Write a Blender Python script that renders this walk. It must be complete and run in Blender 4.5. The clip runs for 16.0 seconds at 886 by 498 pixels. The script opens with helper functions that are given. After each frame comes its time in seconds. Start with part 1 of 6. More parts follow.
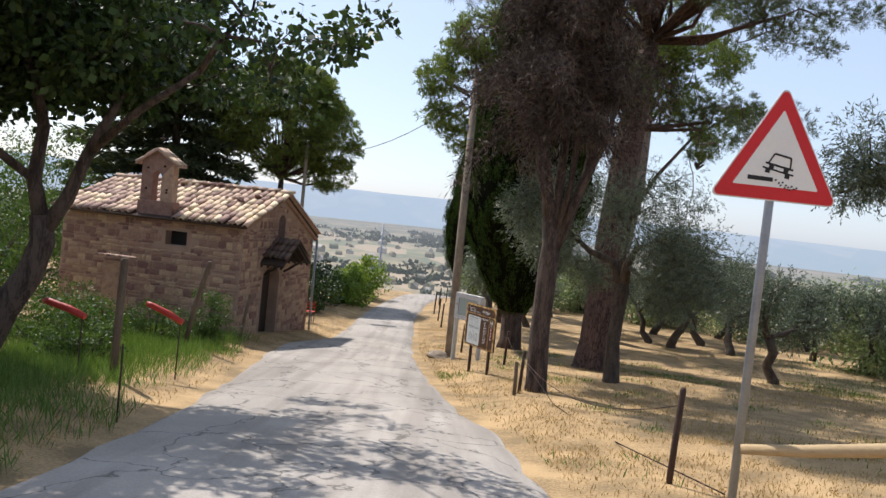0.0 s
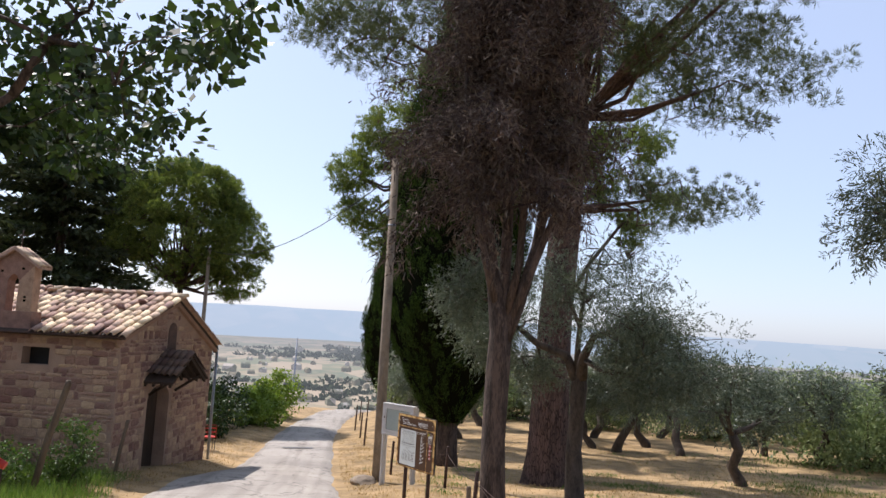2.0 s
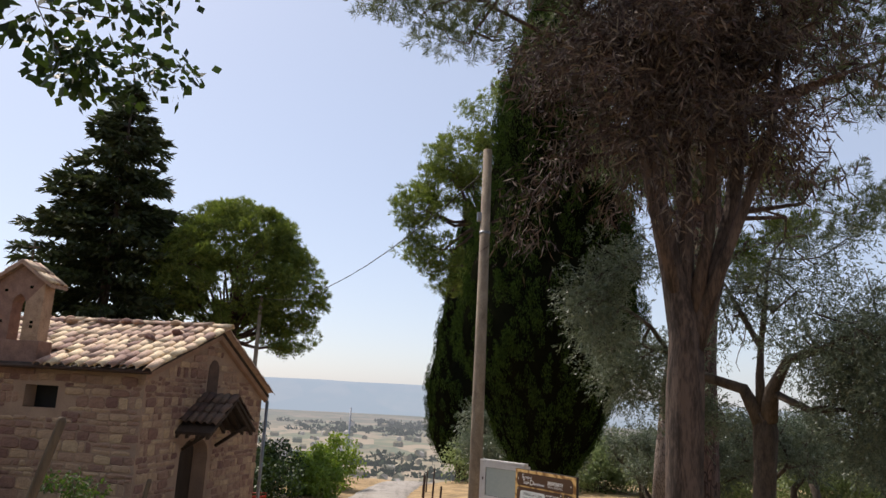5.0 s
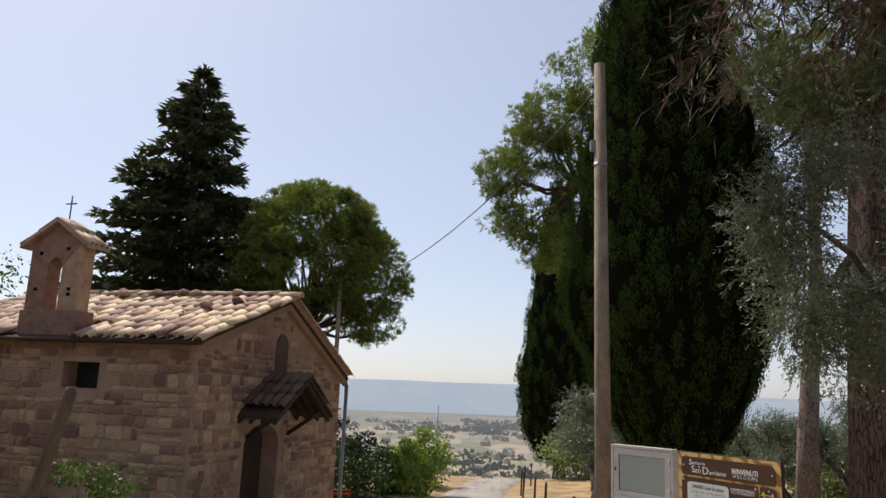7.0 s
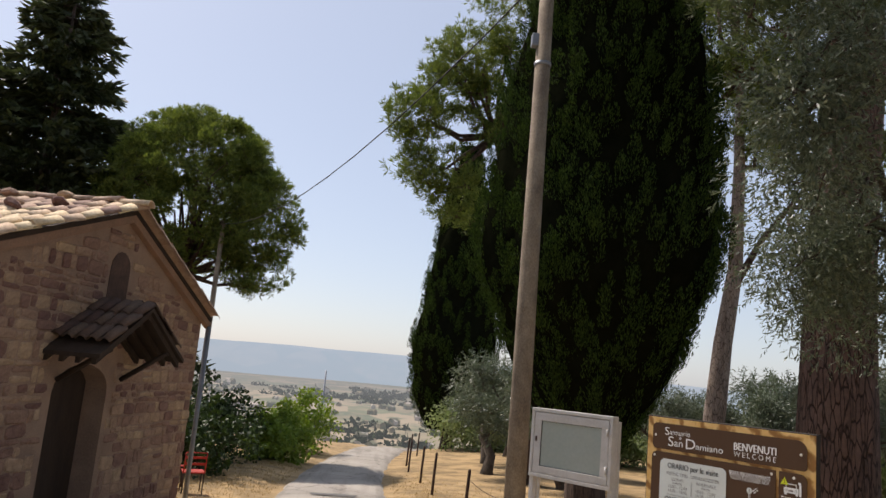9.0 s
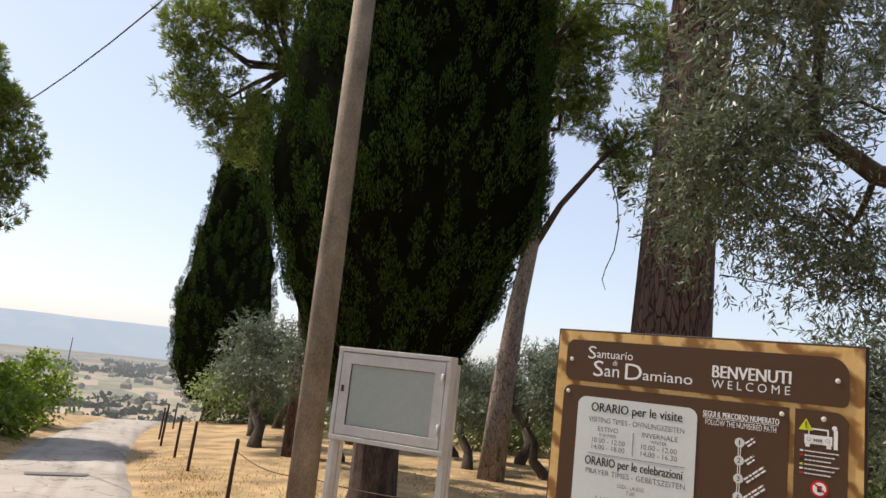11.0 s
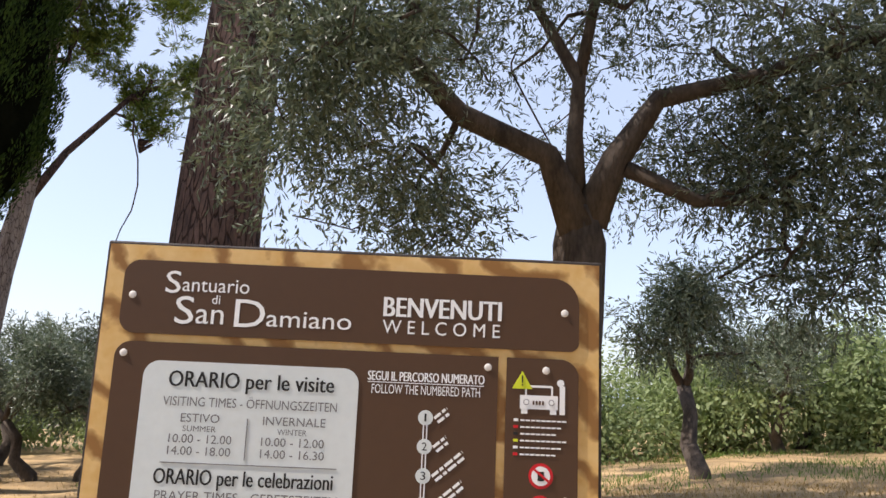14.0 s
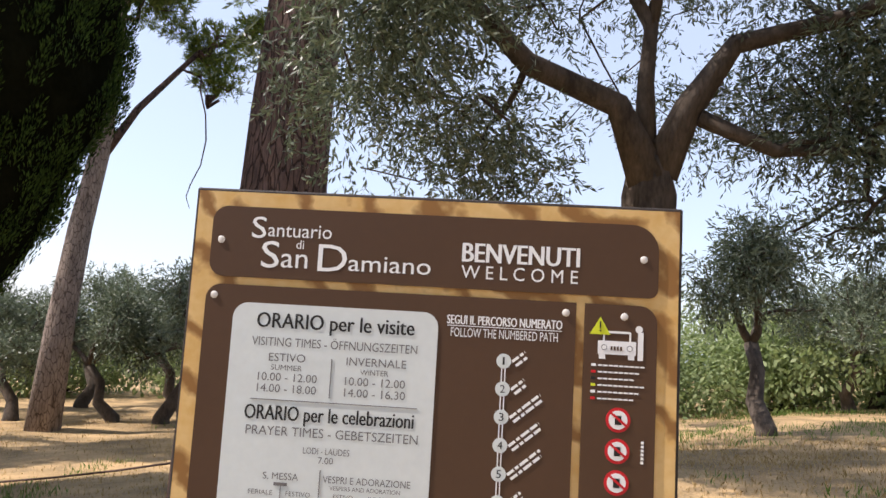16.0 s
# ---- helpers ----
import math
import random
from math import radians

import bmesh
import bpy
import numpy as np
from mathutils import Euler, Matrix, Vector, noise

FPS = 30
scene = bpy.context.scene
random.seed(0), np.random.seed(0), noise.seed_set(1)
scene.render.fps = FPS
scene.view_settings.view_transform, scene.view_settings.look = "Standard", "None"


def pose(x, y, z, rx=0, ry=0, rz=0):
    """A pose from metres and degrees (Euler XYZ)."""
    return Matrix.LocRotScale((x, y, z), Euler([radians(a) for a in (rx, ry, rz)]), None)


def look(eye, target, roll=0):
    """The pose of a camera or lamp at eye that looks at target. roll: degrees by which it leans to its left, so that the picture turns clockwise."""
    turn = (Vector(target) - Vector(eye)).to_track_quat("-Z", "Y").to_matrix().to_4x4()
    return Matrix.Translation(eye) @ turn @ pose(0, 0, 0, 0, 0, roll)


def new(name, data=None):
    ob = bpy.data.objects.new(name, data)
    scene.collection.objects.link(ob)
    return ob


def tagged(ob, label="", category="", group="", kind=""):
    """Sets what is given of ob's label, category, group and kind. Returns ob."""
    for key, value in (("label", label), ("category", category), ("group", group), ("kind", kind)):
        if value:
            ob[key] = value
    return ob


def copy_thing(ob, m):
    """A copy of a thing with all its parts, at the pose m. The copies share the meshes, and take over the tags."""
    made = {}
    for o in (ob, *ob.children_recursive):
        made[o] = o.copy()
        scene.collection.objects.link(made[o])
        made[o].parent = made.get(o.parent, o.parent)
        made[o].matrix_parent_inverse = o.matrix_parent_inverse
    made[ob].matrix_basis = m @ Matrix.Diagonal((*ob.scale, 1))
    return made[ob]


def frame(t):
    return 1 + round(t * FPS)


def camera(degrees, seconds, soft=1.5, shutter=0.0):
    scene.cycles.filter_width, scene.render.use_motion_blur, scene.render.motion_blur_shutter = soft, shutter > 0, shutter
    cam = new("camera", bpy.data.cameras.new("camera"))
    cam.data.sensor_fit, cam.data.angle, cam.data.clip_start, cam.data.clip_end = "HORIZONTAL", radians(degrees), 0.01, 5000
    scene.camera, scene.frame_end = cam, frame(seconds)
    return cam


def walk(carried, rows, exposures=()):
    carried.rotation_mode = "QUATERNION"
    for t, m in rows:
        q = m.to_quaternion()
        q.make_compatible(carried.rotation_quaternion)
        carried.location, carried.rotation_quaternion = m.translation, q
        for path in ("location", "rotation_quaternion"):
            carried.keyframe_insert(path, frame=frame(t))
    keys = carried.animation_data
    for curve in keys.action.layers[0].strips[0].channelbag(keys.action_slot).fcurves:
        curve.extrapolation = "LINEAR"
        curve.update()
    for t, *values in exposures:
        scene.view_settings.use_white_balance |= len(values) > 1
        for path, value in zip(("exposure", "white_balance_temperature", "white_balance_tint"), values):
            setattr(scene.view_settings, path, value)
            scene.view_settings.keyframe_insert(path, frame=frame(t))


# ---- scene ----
cam = camera(62.0, 16.0)
PATH = [
    (0, (0.0, 0.0, 1.67), (0.031, 1.997, 1.572), 6.0),
    (0.5, (0.039, 0.673, 1.572), (0.098, 2.673, 1.566), 3.4),
    (1, (-0.005, 1.265, 1.477), (0.083, 3.263, 1.489), 2.8),
    (1.5, (-0.018, 1.88, 1.377), (0.155, 3.865, 1.543), 4.4),
    (2, (-0.074, 2.621, 1.304), (0.16, 4.595, 1.522), 3.3),
    (2.5, (-0.184, 3.259, 1.137), (-0.027, 5.233, 1.416), 6.6),
    (3, (-0.341, 3.946, 1.061), (-0.136, 5.903, 1.417), 3.2),
    (5.3, (-0.646, 6.908, 0.509), (-0.593, 8.863, 0.93), 4.1),
    (5.5, (-0.655, 7.165, 0.498), (-0.665, 9.117, 0.934), 5.6),
    (6, (-0.713, 7.903, 0.376), (-0.774, 9.853, 0.817), 2.5),
    (6.5, (-0.791, 8.544, 0.264), (-0.882, 10.498, 0.678), 5.1),
    (7, (-0.899, 9.251, 0.142), (-1.03, 11.208, 0.533), 2.3),
    (7.5, (-0.927, 9.867, 0.057), (-1.061, 11.827, 0.431), 5.5),
    (8, (-0.977, 10.549, -0.067), (-1.092, 12.51, 0.307), 3.0),
    (8.2, (-0.933, 10.799, -0.051), (-0.998, 12.768, 0.294), 3.8),
    (10.3, (-0.869, 13.273, -0.455), (-0.392, 15.188, -0.129), 5.7),
    (10.5, (-0.803, 13.498, -0.497), (-0.254, 15.396, -0.186), 7.1),
    (11, (-0.69, 13.996, -0.517), (0.036, 15.83, -0.188), 6.3),
    (11.5, (-0.587, 14.418, -0.568), (0.396, 16.132, -0.259), 4.3),
    (12, (-0.415, 14.788, -0.574), (0.757, 16.38, -0.275), 6.8),
    (12.5, (-0.317, 14.999, -0.588), (1.115, 16.359, -0.275), 3.4),
    (13, (-0.192, 15.136, -0.575), (1.393, 16.315, -0.263), 3.2),
    (13.5, (-0.103, 15.16, -0.581), (1.525, 16.263, -0.215), 2.4),
    (14, (-0.086, 15.18, -0.576), (1.597, 16.195, -0.21), 2.5),
    (14.5, (-0.108, 15.202, -0.597), (1.571, 16.243, -0.283), 2.8),
    (15, (-0.117, 15.198, -0.597), (1.535, 16.291, -0.323), 3.4),
    (15.5, (-0.124, 15.202, -0.597), (1.51, 16.328, -0.343), 3.3),
    (16, (-0.118, 15.208, -0.6), (1.496, 16.364, -0.363), 3.3),
]
walk(cam, [(t, look(eye, target, roll)) for t, eye, target, roll in PATH],
     exposures=((0.0, 0.22, 6300, 14), (2.5, 0.27, 6250, 18), (5.5, -0.06, 6750, 16), (8.0, -0.1, 6800, 16), (10.5, 0.12, 6950, 16), (11.5, 0.38, 6800, 16), (13.0, 0.48, 6550, 17), (16.0, 0.58, 6550, 18)))

# ---------------------------------------------------------------- world, sun
SUN_AZ, SUN_EL = 42.0, 52.0          # degrees to the left of +y, degrees up
world = bpy.data.worlds.new("world")
scene.world = world
world.use_nodes = True
wn = world.node_tree.nodes
wn.clear()
sky = wn.new("ShaderNodeTexSky")
sky.sky_type, sky.sun_disc = "NISHITA", False
sky.sun_elevation, sky.sun_rotation = radians(SUN_EL), radians(-SUN_AZ)
sky.air_density, sky.dust_density, sky.ozone_density, sky.altitude = 1.0, 1.4, 1.3, 300
bg = wn.new("ShaderNodeBackground")
bg.inputs["Strength"].default_value = 0.15
wout = wn.new("ShaderNodeOutputWorld")
haze = wn.new("ShaderNodeMix")
haze.data_type = "RGBA"
haze.inputs[0].default_value = 0.5
haze.inputs[7].default_value = (4.3, 5.0, 6.0, 1)      # summer haze over the whole sky
world.node_tree.links.new(sky.outputs[0], haze.inputs[6])
world.node_tree.links.new(haze.outputs[2], bg.inputs[0])
world.node_tree.links.new(bg.outputs[0], wout.inputs[0])
sun_data = bpy.data.lights.new("sun", "SUN")
sun_data.energy, sun_data.angle, sun_data.color = 5.0, radians(0.55), (1.0, 0.95, 0.87)
sun = new("sun", sun_data)
a, e = radians(SUN_AZ), radians(SUN_EL)
sun_dir = Vector((-math.sin(a) * math.cos(e), math.cos(a) * math.cos(e), math.sin(e)))
sun.matrix_world = look(sun_dir * 60, (0, 0, 0))


# ---------------------------------------------------------------- materials
def mat(name, col, col2=None, rough=0.85, scale=3.0, fine=40.0, bump=0.3, metal=0.0, contrast=(0.35, 0.65), island=0.0, obj_random=0.0, spec=0.3, stretch=(1, 1, 1)):
    """A surface of two colours mixed by coarse and fine noise, with relief."""
    m = bpy.data.materials.new(name)
    m.use_nodes = True
    n, l = m.node_tree.nodes, m.node_tree.links
    b = n["Principled BSDF"]
    b.inputs["Roughness"].default_value, b.inputs["Metallic"].default_value = rough, metal
    b.inputs["Specular IOR Level"].default_value = spec
    tc = n.new("ShaderNodeTexCoord")
    mp = n.new("ShaderNodeMapping")
    mp.inputs["Scale"].default_value = stretch
    l.new(tc.outputs["Object"], mp.inputs[0])
    n1, n2 = n.new("ShaderNodeTexNoise"), n.new("ShaderNodeTexNoise")
    n1.inputs["Scale"].default_value, n1.inputs["Detail"].default_value = scale, 5
    n2.inputs["Scale"].default_value, n2.inputs["Detail"].default_value = fine, 4
    l.new(mp.outputs[0], n1.inputs["Vector"])
    l.new(mp.outputs[0], n2.inputs["Vector"])
    add = n.new("ShaderNodeMath")
    add.operation = "MULTIPLY_ADD"
    add.inputs[1].default_value = 0.4
    l.new(n2.outputs["Fac"], add.inputs[0])
    sc = n.new("ShaderNodeMath")
    sc.operation = "MULTIPLY"
    sc.inputs[1].default_value = 0.6
    l.new(n1.outputs["Fac"], sc.inputs[0])
    l.new(sc.outputs[0], add.inputs[2])
    ramp = n.new("ShaderNodeValToRGB")
    ramp.color_ramp.elements[0].position, ramp.color_ramp.elements[1].position = contrast
    ramp.color_ramp.elements[0].color = (*col, 1)
    ramp.color_ramp.elements[1].color = (*(col2 or [c * 0.6 for c in col]), 1)
    l.new(add.outputs[0], ramp.inputs[0])
    out = ramp.outputs[0]
    if island or obj_random:
        src = n.new("ShaderNodeNewGeometry").outputs["Random Per Island"] if island else n.new("ShaderNodeObjectInfo").outputs["Random"]
        amount = island or obj_random
        mr = n.new("ShaderNodeMapRange")
        mr.inputs["To Min"].default_value, mr.inputs["To Max"].default_value = 1 - amount, 1 + amount
        l.new(src, mr.inputs["Value"])
        hs = n.new("ShaderNodeHueSaturation")
        l.new(mr.outputs[0], hs.inputs["Value"])
        mh = n.new("ShaderNodeMapRange")
        mh.inputs["To Min"].default_value, mh.inputs["To Max"].default_value = 0.5 - amount * 0.06, 0.5 + amount * 0.06
        l.new(src, mh.inputs["Value"])
        l.new(mh.outputs[0], hs.inputs["Hue"])
        l.new(out, hs.inputs["Color"])
        out = hs.outputs[0]
    l.new(out, b.inputs["Base Color"])
    if bump:
        bp = n.new("ShaderNodeBump")
        bp.inputs["Strength"].default_value, bp.inputs["Distance"].default_value = bump, 0.02
        l.new(add.outputs[0], bp.inputs["Height"])
        l.new(bp.outputs[0], b.inputs["Normal"])
    return m


def leaf_mat(name, col, col2, glow=0.35, rough=0.55, spec=0.3):
    """Leaves: colour varied leaf by leaf, light shining through."""
    m = bpy.data.materials.new(name)
    m.use_nodes = True
    n, l = m.node_tree.nodes, m.node_tree.links
    b = n["Principled BSDF"]
    b.inputs["Roughness"].default_value = rough
    b.inputs["Specular IOR Level"].default_value = spec
    g = n.new("ShaderNodeNewGeometry")
    ramp = n.new("ShaderNodeValToRGB")
    ramp.color_ramp.elements[0].color, ramp.color_ramp.elements[1].color = (*col, 1), (*col2, 1)
    l.new(g.outputs["Random Per Island"], ramp.inputs[0])
    l.new(ramp.outputs[0], b.inputs["Base Color"])
    t = n.new("ShaderNodeBsdfTranslucent")
    hs = n.new("ShaderNodeHueSaturation")
    hs.inputs["Value"].default_value, hs.inputs["Saturation"].default_value = 1.4, 1.15
    l.new(ramp.outputs[0], hs.inputs["Color"])
    l.new(hs.outputs[0], t.inputs[0])
    mix = n.new("ShaderNodeMixShader")
    mix.inputs[0].default_value = glow
    l.new(b.outputs[0], mix.inputs[1])
    l.new(t.outputs[0], mix.inputs[2])
    l.new(mix.outputs[0], n["Material Output"].inputs[0])
    return m


M_asphalt = mat("worn_asphalt", (0.405, 0.365, 0.315), (0.26, 0.235, 0.205), 0.9, 0.55, 45, 0.4, contrast=(0.38, 0.66))


def crack(m):
    """Fine cracks and long wheel streaks over the asphalt."""
    n, l = m.node_tree.nodes, m.node_tree.links
    tc = n["Texture Coordinate"]
    warp = n.new("ShaderNodeTexNoise")
    warp.inputs["Scale"].default_value, warp.inputs["Detail"].default_value = 1.7, 4
    l.new(tc.outputs["Object"], warp.inputs["Vector"])
    mixv = n.new("ShaderNodeVectorMath")
    mixv.operation = "ADD"
    l.new(tc.outputs["Object"], mixv.inputs[0])
    l.new(warp.outputs["Color"], mixv.inputs[1])
    vo = n.new("ShaderNodeTexVoronoi")
    vo.feature = "DISTANCE_TO_EDGE"
    vo.inputs["Scale"].default_value = 0.75
    l.new(mixv.outputs[0], vo.inputs["Vector"])
    r = n.new("ShaderNodeValToRGB")
    r.color_ramp.elements[0].position, r.color_ramp.elements[1].position = 0.004, 0.016
    r.color_ramp.elements[0].color, r.color_ramp.elements[1].color = (0.45, 0.45, 0.45, 1), (1, 1, 1, 1)
    l.new(vo.outputs["Distance"], r.inputs[0])
    mp = n.new("ShaderNodeMapping")
    mp.inputs["Scale"].default_value = (3.2, 0.16, 1)
    l.new(tc.outputs["Object"], mp.inputs[0])
    st = n.new("ShaderNodeTexNoise")
    st.inputs["Scale"].default_value, st.inputs["Detail"].default_value = 1.0, 3
    l.new(mp.outputs[0], st.inputs["Vector"])
    r2 = n.new("ShaderNodeValToRGB")
    r2.color_ramp.elements[0].position, r2.color_ramp.elements[1].position = 0.35, 0.55
    r2.color_ramp.elements[0].color, r2.color_ramp.elements[1].color = (0.78, 0.77, 0.76, 1), (1, 1, 1, 1)
    l.new(st.outputs["Fac"], r2.inputs[0])
    out = n["Color Ramp"].outputs[0]
    for ramp in (r, r2):
        mx = n.new("ShaderNodeMix")
        mx.data_type, mx.blend_type = "RGBA", "MULTIPLY"
        mx.inputs[0].default_value = 1.0
        l.new(out, mx.inputs[6])
        l.new(ramp.outputs[0], mx.inputs[7])
        out = mx.outputs[2]
    l.new(out, n["Principled BSDF"].inputs["Base Color"])


crack(M_asphalt)
M_ground = mat("dry_grass_earth", (0.45, 0.305, 0.15), (0.20, 0.14, 0.07), 0.95, 1.3, 34, 1.0, contrast=(0.4, 0.6))
M_stone = mat("sandstone_block", (0.44, 0.285, 0.205), (0.235, 0.147, 0.107), 0.95, 7, 38, 1.6, contrast=(0.3, 0.66), obj_random=0.42)
M_stone_rest = mat("sandstone_rubble", (0.44, 0.285, 0.205), (0.235, 0.147, 0.107), 0.95, 7, 38, 1.6, contrast=(0.3, 0.66), island=0.42)
M_mortar = mat("lime_mortar", (0.39, 0.27, 0.197), (0.26, 0.18, 0.133), 0.95, 3, 50, 0.6)
M_tile = mat("weathered_roof_tile", (0.60, 0.45, 0.33), (0.36, 0.24, 0.165), 0.9, 7, 40, 0.6, obj_random=0.45)
M_wood_dark = mat("dark_old_wood", (0.06, 0.04, 0.028), (0.035, 0.024, 0.018), 0.85, 6, 50, 0.5, stretch=(1, 1, 0.2))
M_bark = mat("grey_brown_bark", (0.105, 0.075, 0.06), (0.034, 0.025, 0.02), 0.95, 9, 50, 1.0, stretch=(1, 1, 0.22), contrast=(0.42, 0.58))
def plates(m, size, stretch, gap, strength):
    """Bark plates: cells drawn out along the trunk, with deep dark furrows between them."""
    n, l = m.node_tree.nodes, m.node_tree.links
    mp = n.new("ShaderNodeMapping")
    mp.inputs["Scale"].default_value = (1, 1, stretch)
    l.new(n["Texture Coordinate"].outputs["Object"], mp.inputs[0])
    wob = n.new("ShaderNodeTexNoise")
    wob.inputs["Scale"].default_value, wob.inputs["Detail"].default_value = size * 0.6, 4
    l.new(mp.outputs[0], wob.inputs["Vector"])
    sc = n.new("ShaderNodeVectorMath")
    sc.operation = "SCALE"
    sc.inputs["Scale"].default_value = 1.1 / size
    l.new(wob.outputs["Color"], sc.inputs[0])
    ad = n.new("ShaderNodeVectorMath")
    l.new(mp.outputs[0], ad.inputs[0])
    l.new(sc.outputs[0], ad.inputs[1])
    vo = n.new("ShaderNodeTexVoronoi")
    vo.feature = "DISTANCE_TO_EDGE"
    vo.inputs["Scale"].default_value = size
    l.new(ad.outputs[0], vo.inputs["Vector"])
    r = n.new("ShaderNodeValToRGB")
    r.color_ramp.elements[0].position, r.color_ramp.elements[1].position = gap * 0.2, gap
    r.color_ramp.elements[0].color, r.color_ramp.elements[1].color = (0.3, 0.27, 0.25, 1), (1, 1, 1, 1)
    l.new(vo.outputs["Distance"], r.inputs[0])
    mx = n.new("ShaderNodeMix")
    mx.data_type, mx.blend_type = "RGBA", "MULTIPLY"
    mx.inputs[0].default_value = 1.0
    l.new(n["Color Ramp"].outputs[0], mx.inputs[6])
    l.new(r.outputs[0], mx.inputs[7])
    l.new(mx.outputs[2], n["Principled BSDF"].inputs["Base Color"])
    bp = n.new("ShaderNodeBump")
    bp.inputs["Strength"].default_value, bp.inputs["Distance"].default_value = strength, 0.04
    l.new(r.outputs[0], bp.inputs["Height"])
    l.new(n["Bump"].outputs[0], bp.inputs["Normal"])
    l.new(bp.outputs[0], n["Principled BSDF"].inputs["Normal"])
    return m


M_pinebark = plates(mat("plated_pine_bark", (0.165, 0.105, 0.085), (0.06, 0.04, 0.034), 0.95, 7, 45, 0.8, stretch=(1, 1, 0.3)), 17, 0.2, 0.08, 0.9)
M_olivebark = mat("olive_bark", (0.12, 0.095, 0.075), (0.04, 0.032, 0.026), 0.95, 9, 50, 1.0, stretch=(1, 1, 0.35))
M_steel = mat("galvanised_steel", (0.30, 0.32, 0.35), (0.22, 0.235, 0.26), 0.5, 5, 60, 0.1, metal=0.7)
M_iron = mat("rusty_iron", (0.075, 0.04, 0.028), (0.035, 0.024, 0.02), 0.8, 12, 80, 0.4)
M_conc = mat("weathered_concrete_pole", (0.32, 0.26, 0.19), (0.15, 0.115, 0.085), 0.92, 5, 75, 0.7, contrast=(0.36, 0.62), stretch=(1, 1, 0.55))
M_white = mat("white_paint", (0.74, 0.74, 0.72), (0.62, 0.62, 0.60), 0.5, 4, 50, 0.05)
M_black = mat("black_paint", (0.012, 0.012, 0.012), (0.02, 0.02, 0.02), 0.6, 4, 40, 0.0)
M_red = mat("red_sheet", (0.55, 0.02, 0.025), (0.46, 0.018, 0.022), 0.45, 3, 40, 0.0)
M_leaf_broad = leaf_mat("broad_leaf", (0.012, 0.026, 0.007), (0.058, 0.095, 0.022), 0.16)
M_leaf_olive = leaf_mat("olive_leaf", (0.05, 0.07, 0.038), (0.165, 0.195, 0.125), 0.22, 0.45, 0.45)
M_palebark = plates(mat("pale_scaly_pine_bark", (0.36, 0.29, 0.24), (0.18, 0.14, 0.118), 0.95, 6, 40, 0.8, stretch=(1, 1, 0.35)), 15, 0.3, 0.07, 0.6)
M_needle = leaf_mat("pine_needle", (0.06, 0.088, 0.022), (0.20, 0.245, 0.06), 0.38)
M_needle_dark = leaf_mat("grey_pine_needle", (0.04, 0.056, 0.024), (0.12, 0.145, 0.06), 0.3)
M_cypress = leaf_mat("cypress_spray", (0.009, 0.019, 0.005), (0.066, 0.112, 0.023), 0.10, 0.75, 0.08)
M_fir = leaf_mat("fir_needle", (0.022, 0.030, 0.013), (0.062, 0.078, 0.030), 0.2)
M_dead = mat("dead_twigs", (0.135, 0.095, 0.077), (0.045, 0.032, 0.026), 0.95, 2, 30, 0.0, island=0.65)
# near-black paint for the shade inside cypress crowns and small wall holes
M_deep_shade = mat("painted_deep_shade", (0.010, 0.011, 0.006), (0.005, 0.006, 0.003), 1.0, 3, 20, 0.5, spec=0.0)
M_bush = leaf_mat("bush_leaf", (0.035, 0.065, 0.016), (0.09, 0.14, 0.03), 0.3)
M_bush_light = leaf_mat("light_bush_leaf", (0.12, 0.19, 0.03), (0.22, 0.29, 0.06), 0.35)
M_hedge = leaf_mat("pale_hedge_leaf", (0.13, 0.175, 0.07), (0.27, 0.32, 0.15), 0.42)
M_grass = leaf_mat("green_grass_blade", (0.06, 0.12, 0.02), (0.16, 0.22, 0.06), 0.35)
M_straw = leaf_mat("straw_blade", (0.26, 0.175, 0.075), (0.44, 0.32, 0.15), 0.3)


# ---------------------------------------------------------------- mesh helpers
def mesh_from(name, verts, faces, material, smooth=False):
    me = bpy.data.meshes.new(name)
    me.from_pydata([tuple(v) for v in verts], [], faces)
    me.materials.append(material)
    if smooth:
        me.polygons.foreach_set("use_smooth", [True] * len(me.polygons))
    me.update()
    return me


def quads_mesh(name, v, material):
    """v: (n, 4, 3) corners of n separate quads."""
    n = len(v)
    me = bpy.data.meshes.new(name)
    me.vertices.add(4 * n)
    me.vertices.foreach_set("co", np.ascontiguousarray(v, dtype=np.float32).ravel())
    me.loops.add(4 * n)
    me.loops.foreach_set("vertex_index", np.arange(4 * n, dtype=np.int32))
    me.polygons.add(n)
    me.polygons.foreach_set("loop_start", np.arange(0, 4 * n, 4, dtype=np.int32))
    me.polygons.foreach_set("loop_total", np.full(n, 4, dtype=np.int32))
    me.materials.append(material)
    me.update()
    me.validate()
    return me


def part(name, bm, material, parent, label="", m=None):
    """Links a bmesh (or ready mesh) as one object under a thing or a part."""
    if isinstance(bm, bpy.types.Mesh):
        me = bm
    else:
        me = bpy.data.meshes.new(name)
        bm.to_mesh(me)
        bm.free()
        me.materials.append(material)
    ob = new(name, me)
    if parent is not None:
        ob.parent = parent
    if m is not None:
        ob.matrix_basis = m
    if label:
        tagged(ob, label)
    return ob


def thing(name, label, category, m=None, group="", kind=""):
    ob = new(name)
    ob.empty_display_size = 0.1
    if m is not None:
        ob.matrix_basis = m
    return tagged(ob, label, category, group, kind)


